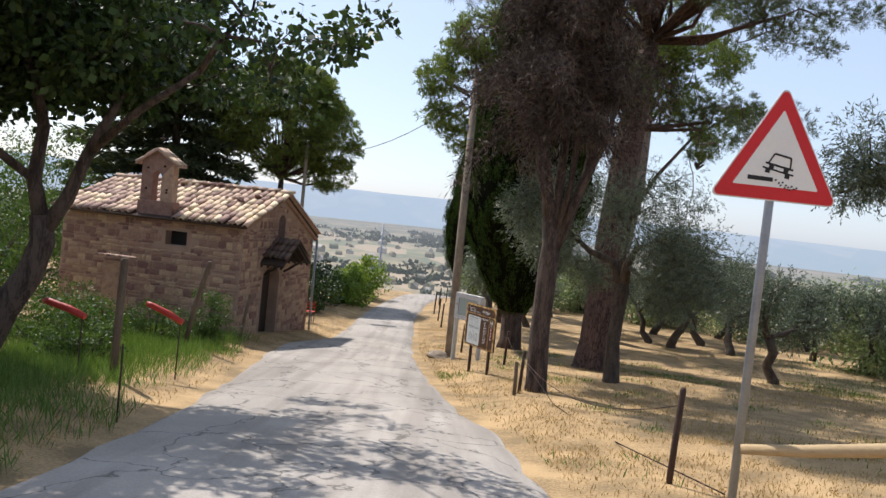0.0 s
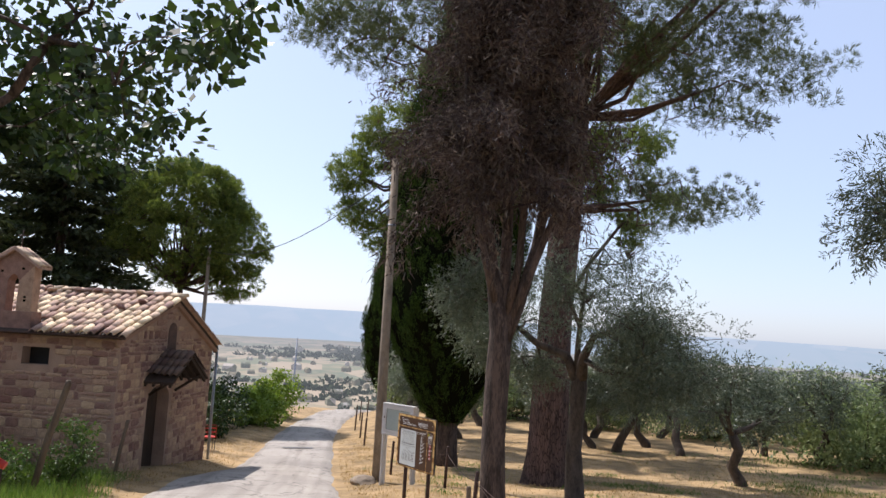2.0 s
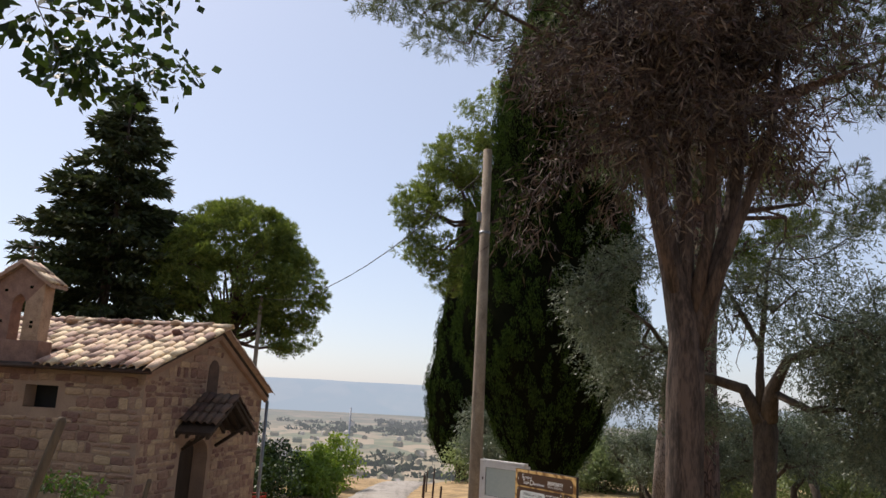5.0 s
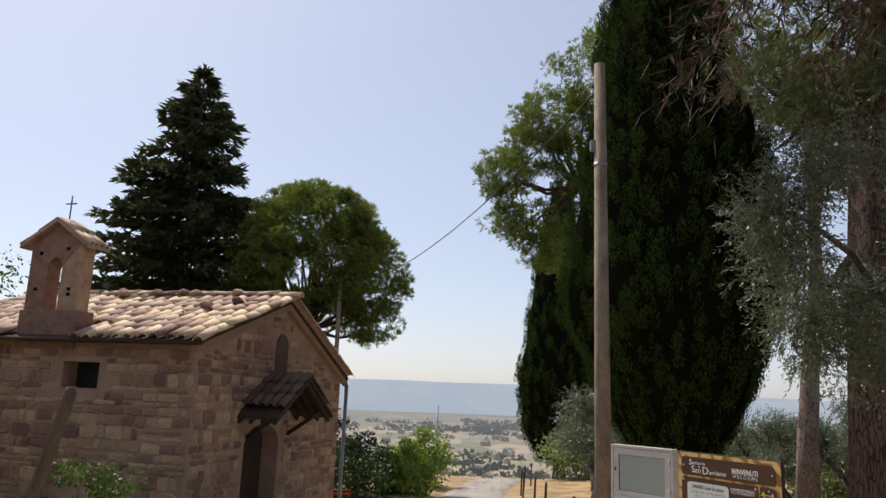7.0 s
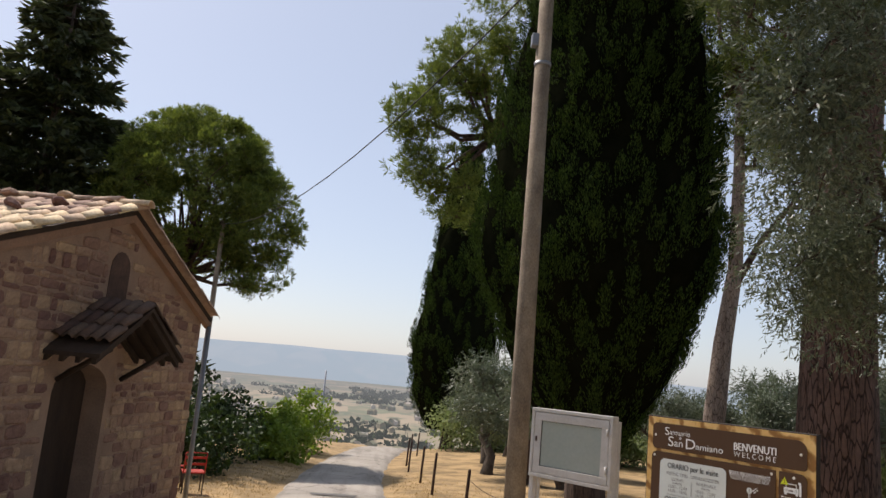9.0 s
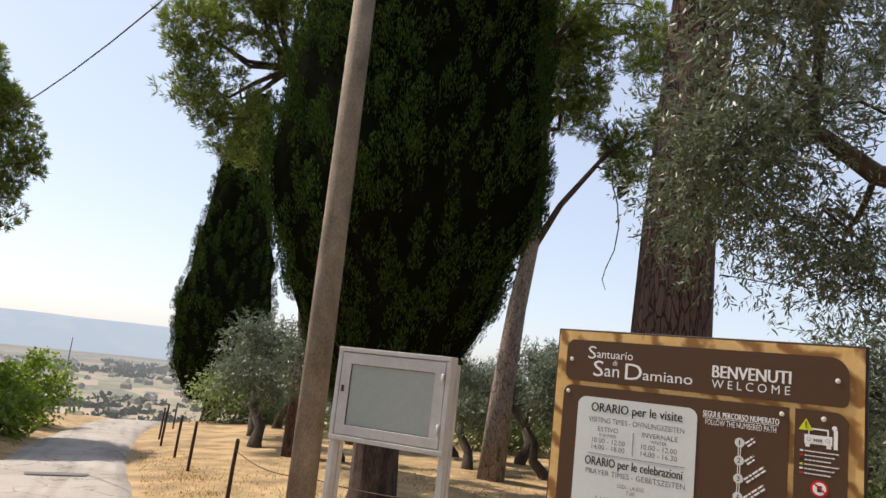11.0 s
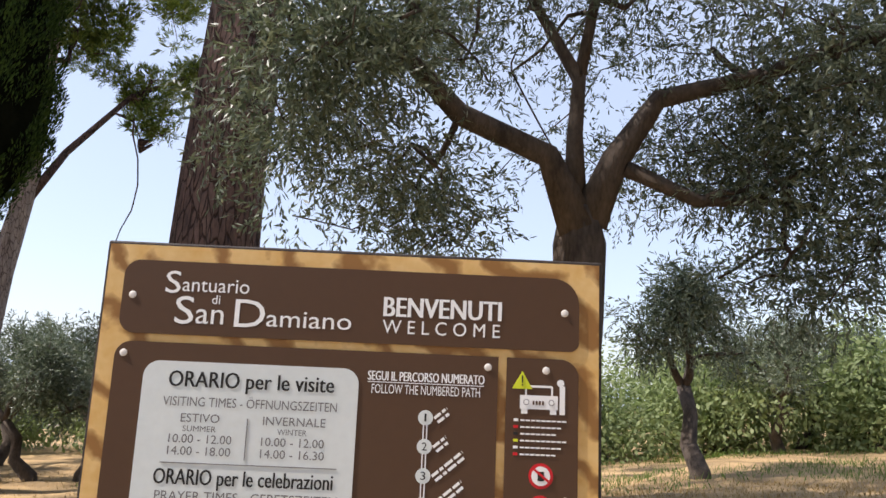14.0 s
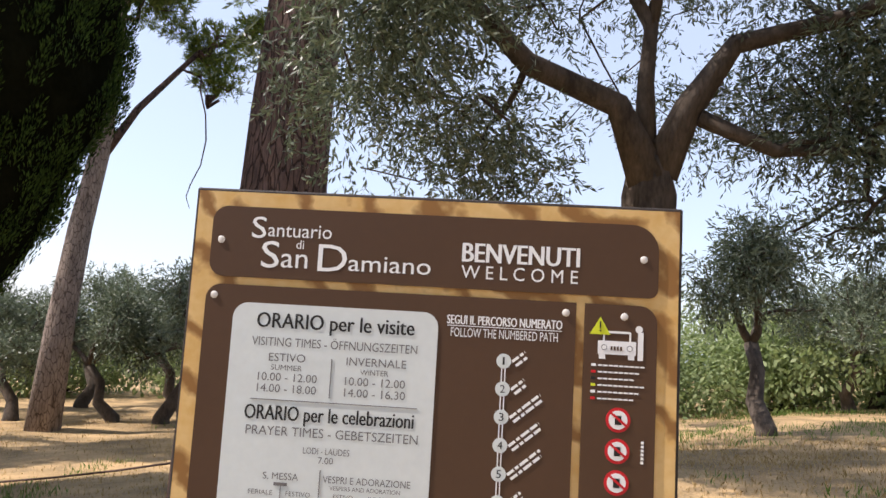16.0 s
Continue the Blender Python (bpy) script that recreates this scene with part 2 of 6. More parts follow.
def box(bm, x0, y0, z0, x1, y1, z1, bevel=0.0):
    r = bmesh.ops.create_cube(bm, size=1.0, matrix=Matrix.Translation(((x0 + x1) / 2, (y0 + y1) / 2, (z0 + z1) / 2)) @ Matrix.Diagonal((x1 - x0, y1 - y0, z1 - z0, 1)))
    if bevel:
        es = list({ed for v in r["verts"] for ed in v.link_edges})
        bmesh.ops.bevel(bm, geom=es, offset=bevel, segments=2, affect="EDGES", profile=0.5)
    return bm


def boxed(*a, bevel=0.0):
    return box(bmesh.new(), *a, bevel=bevel)


def tube(bm, pts, radii, sides=8, rough=0.0, rng=random):
    """A tapered tube along a line of points."""
    pts = [Vector(p) for p in pts]
    rings, ref = [], Vector((0.13, 0.99, 0.05))
    for i, p in enumerate(pts):
        d = (pts[min(i + 1, len(pts) - 1)] - pts[max(i - 1, 0)]).normalized()
        if abs(d.dot(ref)) > 0.95:
            ref = Vector((1, 0, 0.1)).normalized()
        s = d.cross(ref).normalized()
        u = s.cross(d)
        ring = []
        for k in range(sides):
            ang = 2 * math.pi * k / sides
            r = radii[i] * (1 + rough * (rng.random() - 0.5))
            ring.append(bm.verts.new(p + (s * math.cos(ang) + u * math.sin(ang)) * r))
        rings.append(ring)
    for a0, b0 in zip(rings, rings[1:]):
        for k in range(sides):
            f = bm.faces.new((a0[k], a0[(k + 1) % sides], b0[(k + 1) % sides], b0[k]))
            f.smooth = True
    bm.faces.new(list(reversed(rings[0])))
    bm.faces.new(rings[-1])
    return bm


# ---------------------------------------------------------------- ground
PROF_Y = (-60, -12, 0, 7.2, 13.5, 17.2, 19.8, 25, 34, 50, 56, 75, 120, 250, 600, 5200)
PROF_Z = (9.0, 1.9, 0.22, -0.85, -1.72, -2.06, -2.32, -2.88, -3.38, -4.15, -4.7, -8.0, -20, -48, -88, -92)


def prof(y):
    return float(np.interp(y, PROF_Y, PROF_Z))


def smooth_prof(y):
    return sum(prof(y + d) for d in (-1.6, -0.8, 0, 0.8, 1.6)) / 5


ROAD_Y = (-14, 0, 4.8, 9, 12, 17, 20, 23, 28, 34, 42, 50, 58, 70)
ROAD_L = (-2.7, -2.85, -2.92, -3.15, -3.4, -3.8, -3.9, -3.05, -2.95, -2.95, -2.5, -1.6, 0.0, 4.0)
ROAD_R = (1.5, 1.4, 1.45, 1.42, 0.85, 0.25, 0.03, -0.12, -0.2, -0.3, 0.1, 1.0, 2.6, 6.6)


def ground_z(x, y):
    z = smooth_prof(y)
    left, right = float(np.interp(y, ROAD_Y, ROAD_L)), float(np.interp(y, ROAD_Y, ROAD_R))
    off = max(left - x, x - right, 0)
    side = x > right
    if y < 70:
        bank = min(off / 0.9, 1.0)
        z += bank * (0.10 if side else 0.12) + 0.05 * min(off / 0.4, 1) * noise.noise((x * 0.9, y * 0.9, 3.1))
        if side and 9 < y < 19:
            z += 0.10 * min(off / 1.2, 1)
        if off > 6:
            z += 0.012 * (off - 6) * (1 if not side else 0.3)
        if side and y > 24:
            z += min((y - 24) * 0.02, 0.6) * min(off / 5, 1)
    else:
        z += 1.2 * noise.noise((x * 0.01, y * 0.01, 0.5)) * min((y - 70) / 60, 1) * 3
    return z


def build_ground():
    xs = sorted(set([round(v, 3) for v in np.arange(-12, 24.01, 0.4)] + [-5000, -3000, -1800, -1000, -500, -250, -120, -60, -35, -24, -18, -15, 27, 31, 37, 45, 60, 90, 150, 300, 600, 1100, 1900, 3200, 5000]))
    ys = sorted(set([round(v, 3) for v in np.arange(-10, 56.01, 0.4)] + [-60, -35, -20, -14, 59, 63, 68, 75, 85, 100, 120, 150, 200, 260, 340, 450, 600, 800, 1100, 1500, 2000, 2700, 3600, 4800]))
    v = [(x, y, ground_z(x, y)) for y in ys for x in xs]
    nx = len(xs)
    f = [(j * nx + i, j * nx + i + 1, (j + 1) * nx + i + 1, (j + 1) * nx + i) for j in range(len(ys) - 1) for i in range(nx - 1)]
    ob = new("ground", mesh_from("ground", v, f, M_ground, True))
    tagged(ob, "dry straw-coloured grass and bare earth sloping to the valley", "ground", kind="structure")
    # road: a draped strip with a slight camber and ragged edges
    ry = list(np.arange(-13, 66, 0.35))
    v, f, cols = [], [], 13
    for y in ry:
        l0, r0 = float(np.interp(y, ROAD_Y, ROAD_L)), float(np.interp(y, ROAD_Y, ROAD_R))
        l0 += 0.10 * noise.noise((y * 1.3, 0.0, 7.7)) + 0.05 * noise.noise((y * 4.1, 2.0, 7.7))
        r0 += 0.10 * noise.noise((y * 1.3, 5.0, 1.7)) + 0.05 * noise.noise((y * 4.1, 2.0, 2.7))
        for i in range(cols):
            k = i / (cols - 1)
            x = l0 + (r0 - l0) * k
            edge = min(k, 1 - k)
            v.append((x, y, smooth_prof(y) + 0.045 + 0.05 * min(edge * 4, 1) - (0.16 if i in (0, cols - 1) else 0) + 0.012 * noise.noise((x * 0.8, y * 0.5, 9))))
    f = [(j * cols + i, j * cols + i + 1, (j + 1) * cols + i + 1, (j + 1) * cols + i) for j in range(len(ry) - 1) for i in range(cols - 1)]
    ob = new("road", mesh_from("road", v, f, M_asphalt, True))
    tagged(ob, "narrow cracked pale grey asphalt lane running downhill", "road", kind="structure")


build_ground()


# ---------------------------------------------------------------- trees
def rnd_dirs(rng, n):
    d = rng.normal(size=(n, 3))
    return d / np.linalg.norm(d, axis=1, keepdims=True)


def leaves(rng, p, d, length, width, jitter=0.35, droop=0.0):
    """Diamond leaves at points p, along directions d."""
    n = len(p)
    d = d + np.array([0, 0, -droop])
    d /= np.linalg.norm(d, axis=1, keepdims=True)
    s = np.cross(d, rnd_dirs(rng, n))
    s /= np.linalg.norm(s, axis=1, keepdims=True) + 1e-9
    ln = length * (1 + jitter * rng.uniform(-1, 1, (n, 1)))
    wd = width * (1 + jitter * rng.uniform(-1, 1, (n, 1))) / 2
    mid = p + d * ln * 0.5
    return np.stack([p, mid + s * wd, p + d * ln, mid - s * wd], axis=1)


def clump_points(rng, centres, radii, per, flat=1.0, shell=0.5):
    c = np.repeat(np.asarray(centres, float), per, axis=0)
    r = np.repeat(np.asarray(radii, float), per)[:, None]
    d = rnd_dirs(rng, len(c))
    k = rng.uniform(shell, 1, (len(c), 1)) ** 0.7
    off = d * r * k * np.array([1, 1, flat])
    return c + off, d


def grow(rng, bm, p, d, length, radius, depth, tips, spread=0.7, up=0.15, split=3, taper=0.6, sides=7, min_depth_tip=1):
    """A limb with forks; ends of the twigs go into tips."""
    pts, rad = [Vector(p)], [radius]
    d = Vector(d).normalized()
    for i in range(4):
        d = (d + Vector(rng.normal(0, 0.16, 3)) + Vector((0, 0, up * 0.25))).normalized()
        pts.append(pts[-1] + d * length / 4)
        rad.append(radius * (1 - (1 - taper) * (i + 1) / 4))
    tube(bm, pts, rad, sides, 0.15)
    if depth <= min_depth_tip:
        tips.append(pts[-1].copy())
        tips.append(pts[2].copy())
    if depth <= 0:
        return
    for k in range(split):
        nd = (d + Vector(rnd_dirs(rng, 1)[0]) * spread + Vector((0, 0, up))).normalized()
        grow(rng, bm, pts[-1] if k < 2 else pts[3], nd, length * rng.uniform(0.6, 0.85), rad[-1] * 0.75, depth - 1, tips, spread, up, split, taper, max(4, sides - 1), min_depth_tip)


def tree(name, label, category, at, trunk_pts, trunk_r, limbs, leaf, seed, bark, group=""):
    """limbs: (start index, direction, length, radius, depth). leaf: function of rng and tips giving (n, 4, 3), and its material."""
    rng = np.random.default_rng(seed)
    root = thing(name, label, category, pose(*at), group)
    bm, tips = bmesh.new(), []
    tube(bm, trunk_pts, trunk_r, 14, 0.16)
    part("trunk", bm, bark, root)
    if limbs:
        bm = bmesh.new()
        for i, d, ln, r, dep, *kw in limbs:
            grow(rng, bm, trunk_pts[i], d, ln, r, dep, tips, **(kw[0] if kw else {}))
        part("limbs", bm, bark, root)
    make, material = leaf
    part("crown", quads_mesh("crown", make(rng, np.array([tuple(t) for t in tips]) if tips else None), material), None, root)
    return root


def broad(per, rad, ln, wd, flat=0.8):
    def make(rng, tips):
        p, d = clump_points(rng, tips, rng.uniform(0.6, 1.2, len(tips)) * rad, per, flat, 0.15)
        return leaves(rng, p, d + rnd_dirs(rng, len(p)) * 0.8, ln, wd, 0.4, 0.5)
    return make


def olive_leaf(per, rad, ln, wd):
    """Sprays: several narrow leaves along short twigs round each clump."""
    def make(rng, tips):
        k = 9
        p, d = clump_points(rng, tips, rng.uniform(0.6, 1.25, len(tips)) * rad, max(per // k, 1), 0.85, 0.1)
        d = d + np.array([0, 0, -0.25])
        d /= np.linalg.norm(d, axis=1, keepdims=True)
        along = np.repeat(p, k, axis=0) + np.repeat(d, k, axis=0) * (np.tile(np.arange(k), len(p))[:, None] * ln * 0.33)
        ld = np.repeat(d, k, axis=0) * 0.8 + rnd_dirs(rng, len(along)) * 0.75
        return leaves(rng, along, ld, ln, wd, 0.35, 0.1)
    return make


def needle_tufts(tufts, rad, per, ln, wd, flat=0.6):
    def make(rng, tips):
        c, d = clump_points(rng, tips, rng.uniform(0.7, 1.2, len(tips)) * rad, tufts, flat, 0.35)
        c = np.repeat(c, per, axis=0)
        nd = np.repeat(d * np.array([1, 1, 0.5]) + np.array([0, 0, 0.55]), per, axis=0) + rnd_dirs(rng, len(c)) * 0.9
        return leaves(rng, c, nd, ln, wd, 0.3, 0.0)
    return make


def lump(ang, z):
    """Uneven, flame-like swelling of a cypress crown."""
    c, s = math.cos(ang), math.sin(ang)
    return 1 + 0.18 * noise.noise((c * 1.7, s * 1.7, z * 0.5)) + 0.13 * noise.noise((c * 5.5, s * 5.5, z * 0.4)) + 0.05 * noise.noise((c * 12, s * 12, z * 1.3))


def revolve_points(rng, n, z0, z1, radius):
    """Points and outward normals on a lumpy body of revolution of given radius(z)."""
    z = rng.uniform(z0, z1, n)
    a = rng.uniform(0, 2 * math.pi, n)
    r = np.array([radius(zz) * lump(aa, zz) for zz, aa in zip(z, a)])
    return np.stack([np.cos(a) * r, np.sin(a) * r, z], 1), np.stack([np.cos(a), np.sin(a), 0 * a], 1)


def cypress(label, at, z0, z1, radius, trunk_r, seed, n, size):
    rng = np.random.default_rng(seed)
    root = thing("cypress", label, "cypress", pose(*at))
    bm = tube(bmesh.new(), [(0, 0, -0.3), (0.02, 0, 0.3), (0, 0.03, 1.5), (0, 0, z1 * 0.6), (0, 0, z1 * 0.9)], [trunk_r * 1.5, trunk_r * 1.1, trunk_r, trunk_r * 0.6, 0.04], 14, 0.2)
    part("trunk", bm, M_bark, root)
    # added solid shell: its near-black colour stands in for shade between the sprays
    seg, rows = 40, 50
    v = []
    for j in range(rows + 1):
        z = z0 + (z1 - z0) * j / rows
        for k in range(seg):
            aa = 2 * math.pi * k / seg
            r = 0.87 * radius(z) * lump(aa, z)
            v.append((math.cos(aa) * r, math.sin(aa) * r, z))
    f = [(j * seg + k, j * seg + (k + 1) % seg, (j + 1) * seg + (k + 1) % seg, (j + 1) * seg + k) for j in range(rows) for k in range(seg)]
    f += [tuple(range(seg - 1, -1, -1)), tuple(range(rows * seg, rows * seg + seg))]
    part("inner_crown", mesh_from("inner_crown", v, f, M_deep_shade, True), None, root)
    # upright flame-shaped clumps with dark gaps, each a bundle of small sprays
    clumps, per = max(n // 4, 1), 4 * 30
    p, nrm = revolve_points(rng, clumps, z0, z1, lambda z: radius(z) * 0.93)
    p = p + nrm * rng.uniform(-0.16, 0.02, (clumps, 1))
    tall = np.repeat(rng.uniform(0.7, 1.4, (clumps, 1)), per, axis=0) * size * 2.1
    u = rng.uniform(-0.6, 1, (clumps * per, 1))
    wide = np.sqrt(np.clip(1 - np.abs(u), 0.02, 1)) * size * 1.05
    off = rnd_dirs(rng, clumps * per) * np.array([1, 1, 0.3]) * wide * rng.uniform(0.6, 1, (clumps * per, 1))
    nn = np.repeat(nrm, per, axis=0)
    p = np.repeat(p, per, axis=0) + off + np.array([0, 0, 1]) * u * tall + nn * u * 0.1
    d = nn * 0.35 + np.array([0, 0, 1.1]) + off / size * 0.5 + rnd_dirs(rng, clumps * per) * 0.4
    part("crown", quads_mesh("crown", leaves(rng, p, d, size * 0.5, size * 0.14), M_cypress), None, root)
    return root


def conifer(label, at, height, base_r, z0, seed):
    """A fir-like tree with tiers of drooping boughs."""
    rng = np.random.default_rng(seed)
    root = thing("fir_tree", label, "fir tree", pose(*at))
    part("trunk", tube(bmesh.new(), [(0, 0, -0.3), (0, 0, height * 0.5), (0, 0, height)], [0.35, 0.2, 0.02], 10, 0.1), M_bark, root)
    bm, P, D = bmesh.new(), [], []
    tiers = 26
    for j in range(tiers):
        h = z0 + (height - z0) * (j / tiers) ** 0.95
        r = base_r * (1 - (h - z0) / (height - z0)) ** 0.85 + 0.15
        count = 11 if j < tiers * 0.7 else 7
        for k in range(count):
            aa = rng.uniform(0, 2 * math.pi)
            rr = r * rng.uniform(0.75, 1.15)
            end = Vector((math.cos(aa) * rr, math.sin(aa) * rr, h - 0.12 * rr + rng.uniform(-0.2, 0.25)))
            tube(bm, [(0, 0, h), end * 0.5 + Vector((0, 0, h * 0.5 - 0.03)), end], [0.05, 0.03, 0.008], 4)
            m = int(40 + rr * 55)
            t = rng.uniform(0.15, 1, m)[:, None]
            q = np.array([0, 0, h]) * (1 - t) + np.array(end) * t
            side = np.array([-math.sin(aa), math.cos(aa), 0])
            q = q + side * rng.normal(0, 0.22, (m, 1)) * (1.3 - t * 0.7) * (0.5 + 0.25 * rr) + np.array([0, 0, 1]) * rng.normal(0, 0.06, (m, 1))
            P.append(q)
            D.append(np.array([math.cos(aa), math.sin(aa), -0.15]) + rnd_dirs(rng, m) * 0.7)
    part("bough_work", bm, M_bark, root)
    P, D = np.concatenate(P), np.concatenate(D)
    part("crown", quads_mesh("crown", leaves(rng, P, D, 0.42, 0.13), M_fir), None, root)
    return root


def at_ground(x, y, dz=0.0):
    return (x, y, ground_z(x, y) + dz)


def ellipsoid_tips(rng, c, r, n, shell=0.55):
    d = rnd_dirs(rng, n)
    return np.array(c) + d * np.array(r) * rng.uniform(shell, 1, (n, 1))


# tall cypress behind the notice boards, one far down the road
def cyp_radius(z):
    return 2.35 * min(1.0, max((z - 0.95) / 3.5, 0.02)) ** 0.68 * (1 if z < 7 else max(1 - (z - 7) / 9.5, 0.03) ** 0.8)


cypress("broad dark green cypress with bare trunk foot in dry grass", at_ground(3.0, 25.2), 1.3, 16.2, cyp_radius, 0.33, 11, 10500, 0.12)
cypress("distant dark green cypress beside the olive trees", at_ground(3.1, 51.6), 1.0, 16.5, lambda z: 2.35 * min(1, max((z - 0.4) / 2.6, 0.05)) ** 0.5 * max(1 - max(z - 6.5, 0) / 12.5, 0.03) ** 0.9, 0.3, 12, 3200, 0.2)
conifer("dark green fir tree behind the chapel", at_ground(-14.6, 41.0), 18.6, 6.8, 2.0, 13)


def chain(rng, bm, hubs, points, r0):
    """Twigs that run from the hubs out to the points, each from the nearest one already reached."""
    reached = [(Vector(h), r0) for h in hubs]
    todo = sorted((Vector(p) for p in points), key=lambda p: min((p - Vector(h)).length for h in hubs))
    for t in todo:
        s, r = min(reached, key=lambda q: (q[0] - t).length_squared)
        r1 = max(r * 0.72, 0.005)
        mid = s.lerp(t, 0.5) + Vector(rng.normal(0, 0.08, 3)) * min(1.0, (t - s).length)
        tube(bm, [s, mid, t], [r, (r + r1) / 2, r1], 5, 0.1)
        reached.append((t, r1))


def stone_pine(label, at, trunk, masses, seed, rad, tufts, per, ln, wd, hub=2, shell=0.45, bark=M_pinebark, boughs=(), needle=M_needle):
    """masses: (centre, radii, number of clumps) of the crown's parts."""
    rng = np.random.default_rng(seed)
    root = thing("pine_tree", label, "pine tree", pose(*at))
    part("trunk", tube(bmesh.new(), trunk[0], trunk[1], 18, 0.12), bark, root)
    top = [Vector(p) for p in trunk[0]]
    tips, bm = [], bmesh.new()
    for pts, radii in boughs:
        tube(bm, pts, radii, 9, 0.15)
        top += [Vector(p) for p in pts]
        hub = len(top)
    for c, r, n in masses:
        some = ellipsoid_tips(rng, c, r, n, shell)
        start = min(top[-hub:], key=lambda p: (p - Vector(c)).length)
        hubs = []
        for k in range(max(2, n // 14)):
            h = start.lerp(Vector(c), 0.75) + Vector(rng.normal(0, 0.35, 3)) * min(r)
            mid = start.lerp(h, 0.5) + Vector(rng.normal(0, 0.12, 3)) + Vector((0, 0, -0.2))
            tube(bm, [start, mid, h], [0.09, 0.06, 0.035], 6, 0.1)
            hubs.append(h)
        chain(rng, bm, hubs, some, 0.032)
        tips.append(some)
    tips = np.concatenate(tips)
    part("limb_work", bm, M_pinebark, root)
    part("crown", quads_mesh("crown", needle_tufts(tufts, rad, per, ln, wd)(rng, tips), needle), None, root)
    return root


stone_pine("rounded umbrella pine behind the chapel", at_ground(-8.55, 40.0), ([(0, 0, -0.3), (0.3, 0, 2), (0.1, 0, 4.2), (0.1, 0, 6.2)], [0.3, 0.24, 0.2, 0.12]),
           [((0.0, 0, 9.6), (3.0, 3.0, 2.9), 300), ((0.1, 0, 10.8), (2.3, 2.3, 1.7), 120), ((2.4, 0, 8.4), (1.7, 2.2, 2.0), 110), ((2.6, 0, 6.6), (1.3, 1.6, 1.0), 26), ((-2.3, 0, 9.0), (1.1, 2.0, 1.9), 70), ((0.6, 0, 6.9), (1.9, 2.2, 0.7), 16)], 21, 0.44, 28, 10, 0.2, 0.028, 2, 0.8)
stone_pine("tall pine with open sunlit crown", at_ground(3.6, 34.0), ([(0, 0, -0.3), (0, 0, 3), (-0.6, 0, 7), (-1.5, 0, 10.5)], [0.3, 0.26, 0.2, 0.1]),
           [((-2.4, 0, 12.9), (1.5, 1.5, 1.2), 60), ((-4.0, -0.3, 10.6), (1.0, 1.1, 0.9), 34), ((-3.0, 0.2, 11.8), (1.2, 1.2, 0.8), 34), ((-3.3, -0.5, 9.0), (1.3, 1.3, 0.7), 36), ((-0.6, 0, 14.6), (2.2, 2.2, 1.4), 80), ((0.8, 0, 15.8), (2.0, 2.0, 1.2), 50), ((-2.2, 0, 8.2), (1.5, 1.3, 0.6), 26), ((-1.2, -0.6, 10.8), (1.2, 1.2, 0.8), 26), ((0.4, 0, 12.6), (1.8, 1.8, 1.2), 40)], 22, 0.46, 26, 9, 0.19, 0.024, 2, 0.7)
# big pine right behind the welcome board
# its highest masses are out of view, added to shade the field
stone_pine("big pine with thick plated reddish bark", at_ground(4.98, 21.0), ([(0, 0, -0.4), (0, 0, 0.1), (0.02, 0, 0.8), (0.1, 0, 4), (0.3, 0, 7), (0.6, 0.2, 9.5)], [0.78, 0.6, 0.5, 0.43, 0.38, 0.25]),
           [((0.8, 0, 14.6), (5.6, 5.0, 1.7), 90), ((0.2, -0.5, 12.2), (4.6, 3.6, 2.4), 90), ((4.8, 0, 10.8), (3.2, 2.6, 1.5), 50), ((3.4, 0.6, 7.5), (1.9, 1.5, 0.8), 26), ((-3.6, -1, 11.2), (2.8, 2.2, 1.4), 36), ((2.0, -3, 11.2), (3.4, 2.6, 1.3), 64), ((-5.2, -1.6, 10.6), (2.1, 1.9, 0.8), 34), ((-0.8, -0.4, 8.0), (1.3, 1.3, 1.2), 40), ((-1.2, -4.6, 12.6), (3.6, 2.6, 1.4), 64), ((3.2, -4.8, 13.0), (3.4, 2.6, 1.4), 60)], 23, 0.6, 34, 15, 0.17, 0.012, needle=M_needle_dark)
# topmost crown mass of this one is added to thicken the grove's shade
stone_pine("slender leaning pine in the dry field", at_ground(7.7, 30.5), ([(0, 0, -0.3), (0.12, 0, 2.2), (0.3, 0, 4.2), (0.6, 0, 6.2), (0.65, 0, 9), (0.6, 0, 11.5)], [0.36, 0.27, 0.24, 0.2, 0.15, 0.1]),
           [((0.6, 0, 15.0), (4.6, 4.4, 1.6), 70), ((0.6, 0, 12.9), (3.6, 3.4, 1.8), 70), ((2.6, -0.5, 11.6), (2.2, 1.8, 1.0), 40), ((2.6, -0.6, 8.9), (1.0, 0.8, 0.5), 16), ((4.0, -0.8, 9.7), (0.8, 0.8, 0.5), 16), ((2.9, -0.9, 8.0), (0.7, 0.4, 0.5), 7), ((1.4, 0, 10.1), (1.2, 1.0, 0.9), 36), ((0.8, 0, 11.6), (1.6, 1.4, 0.9), 36)], 24, 0.42, 30, 9, 0.18, 0.024, 3, 0.45, M_palebark,
           [([(0.5, 0, 5.6), (1.2, -0.2, 7.0), (2.4, -0.5, 8.7), (4.2, -0.8, 10.0)], [0.11, 0.08, 0.055, 0.03]), ([(2.0, -0.4, 8.2), (2.3, -0.8, 8.0), (2.5, -0.9, 7.6)], [0.03, 0.02, 0.012])])
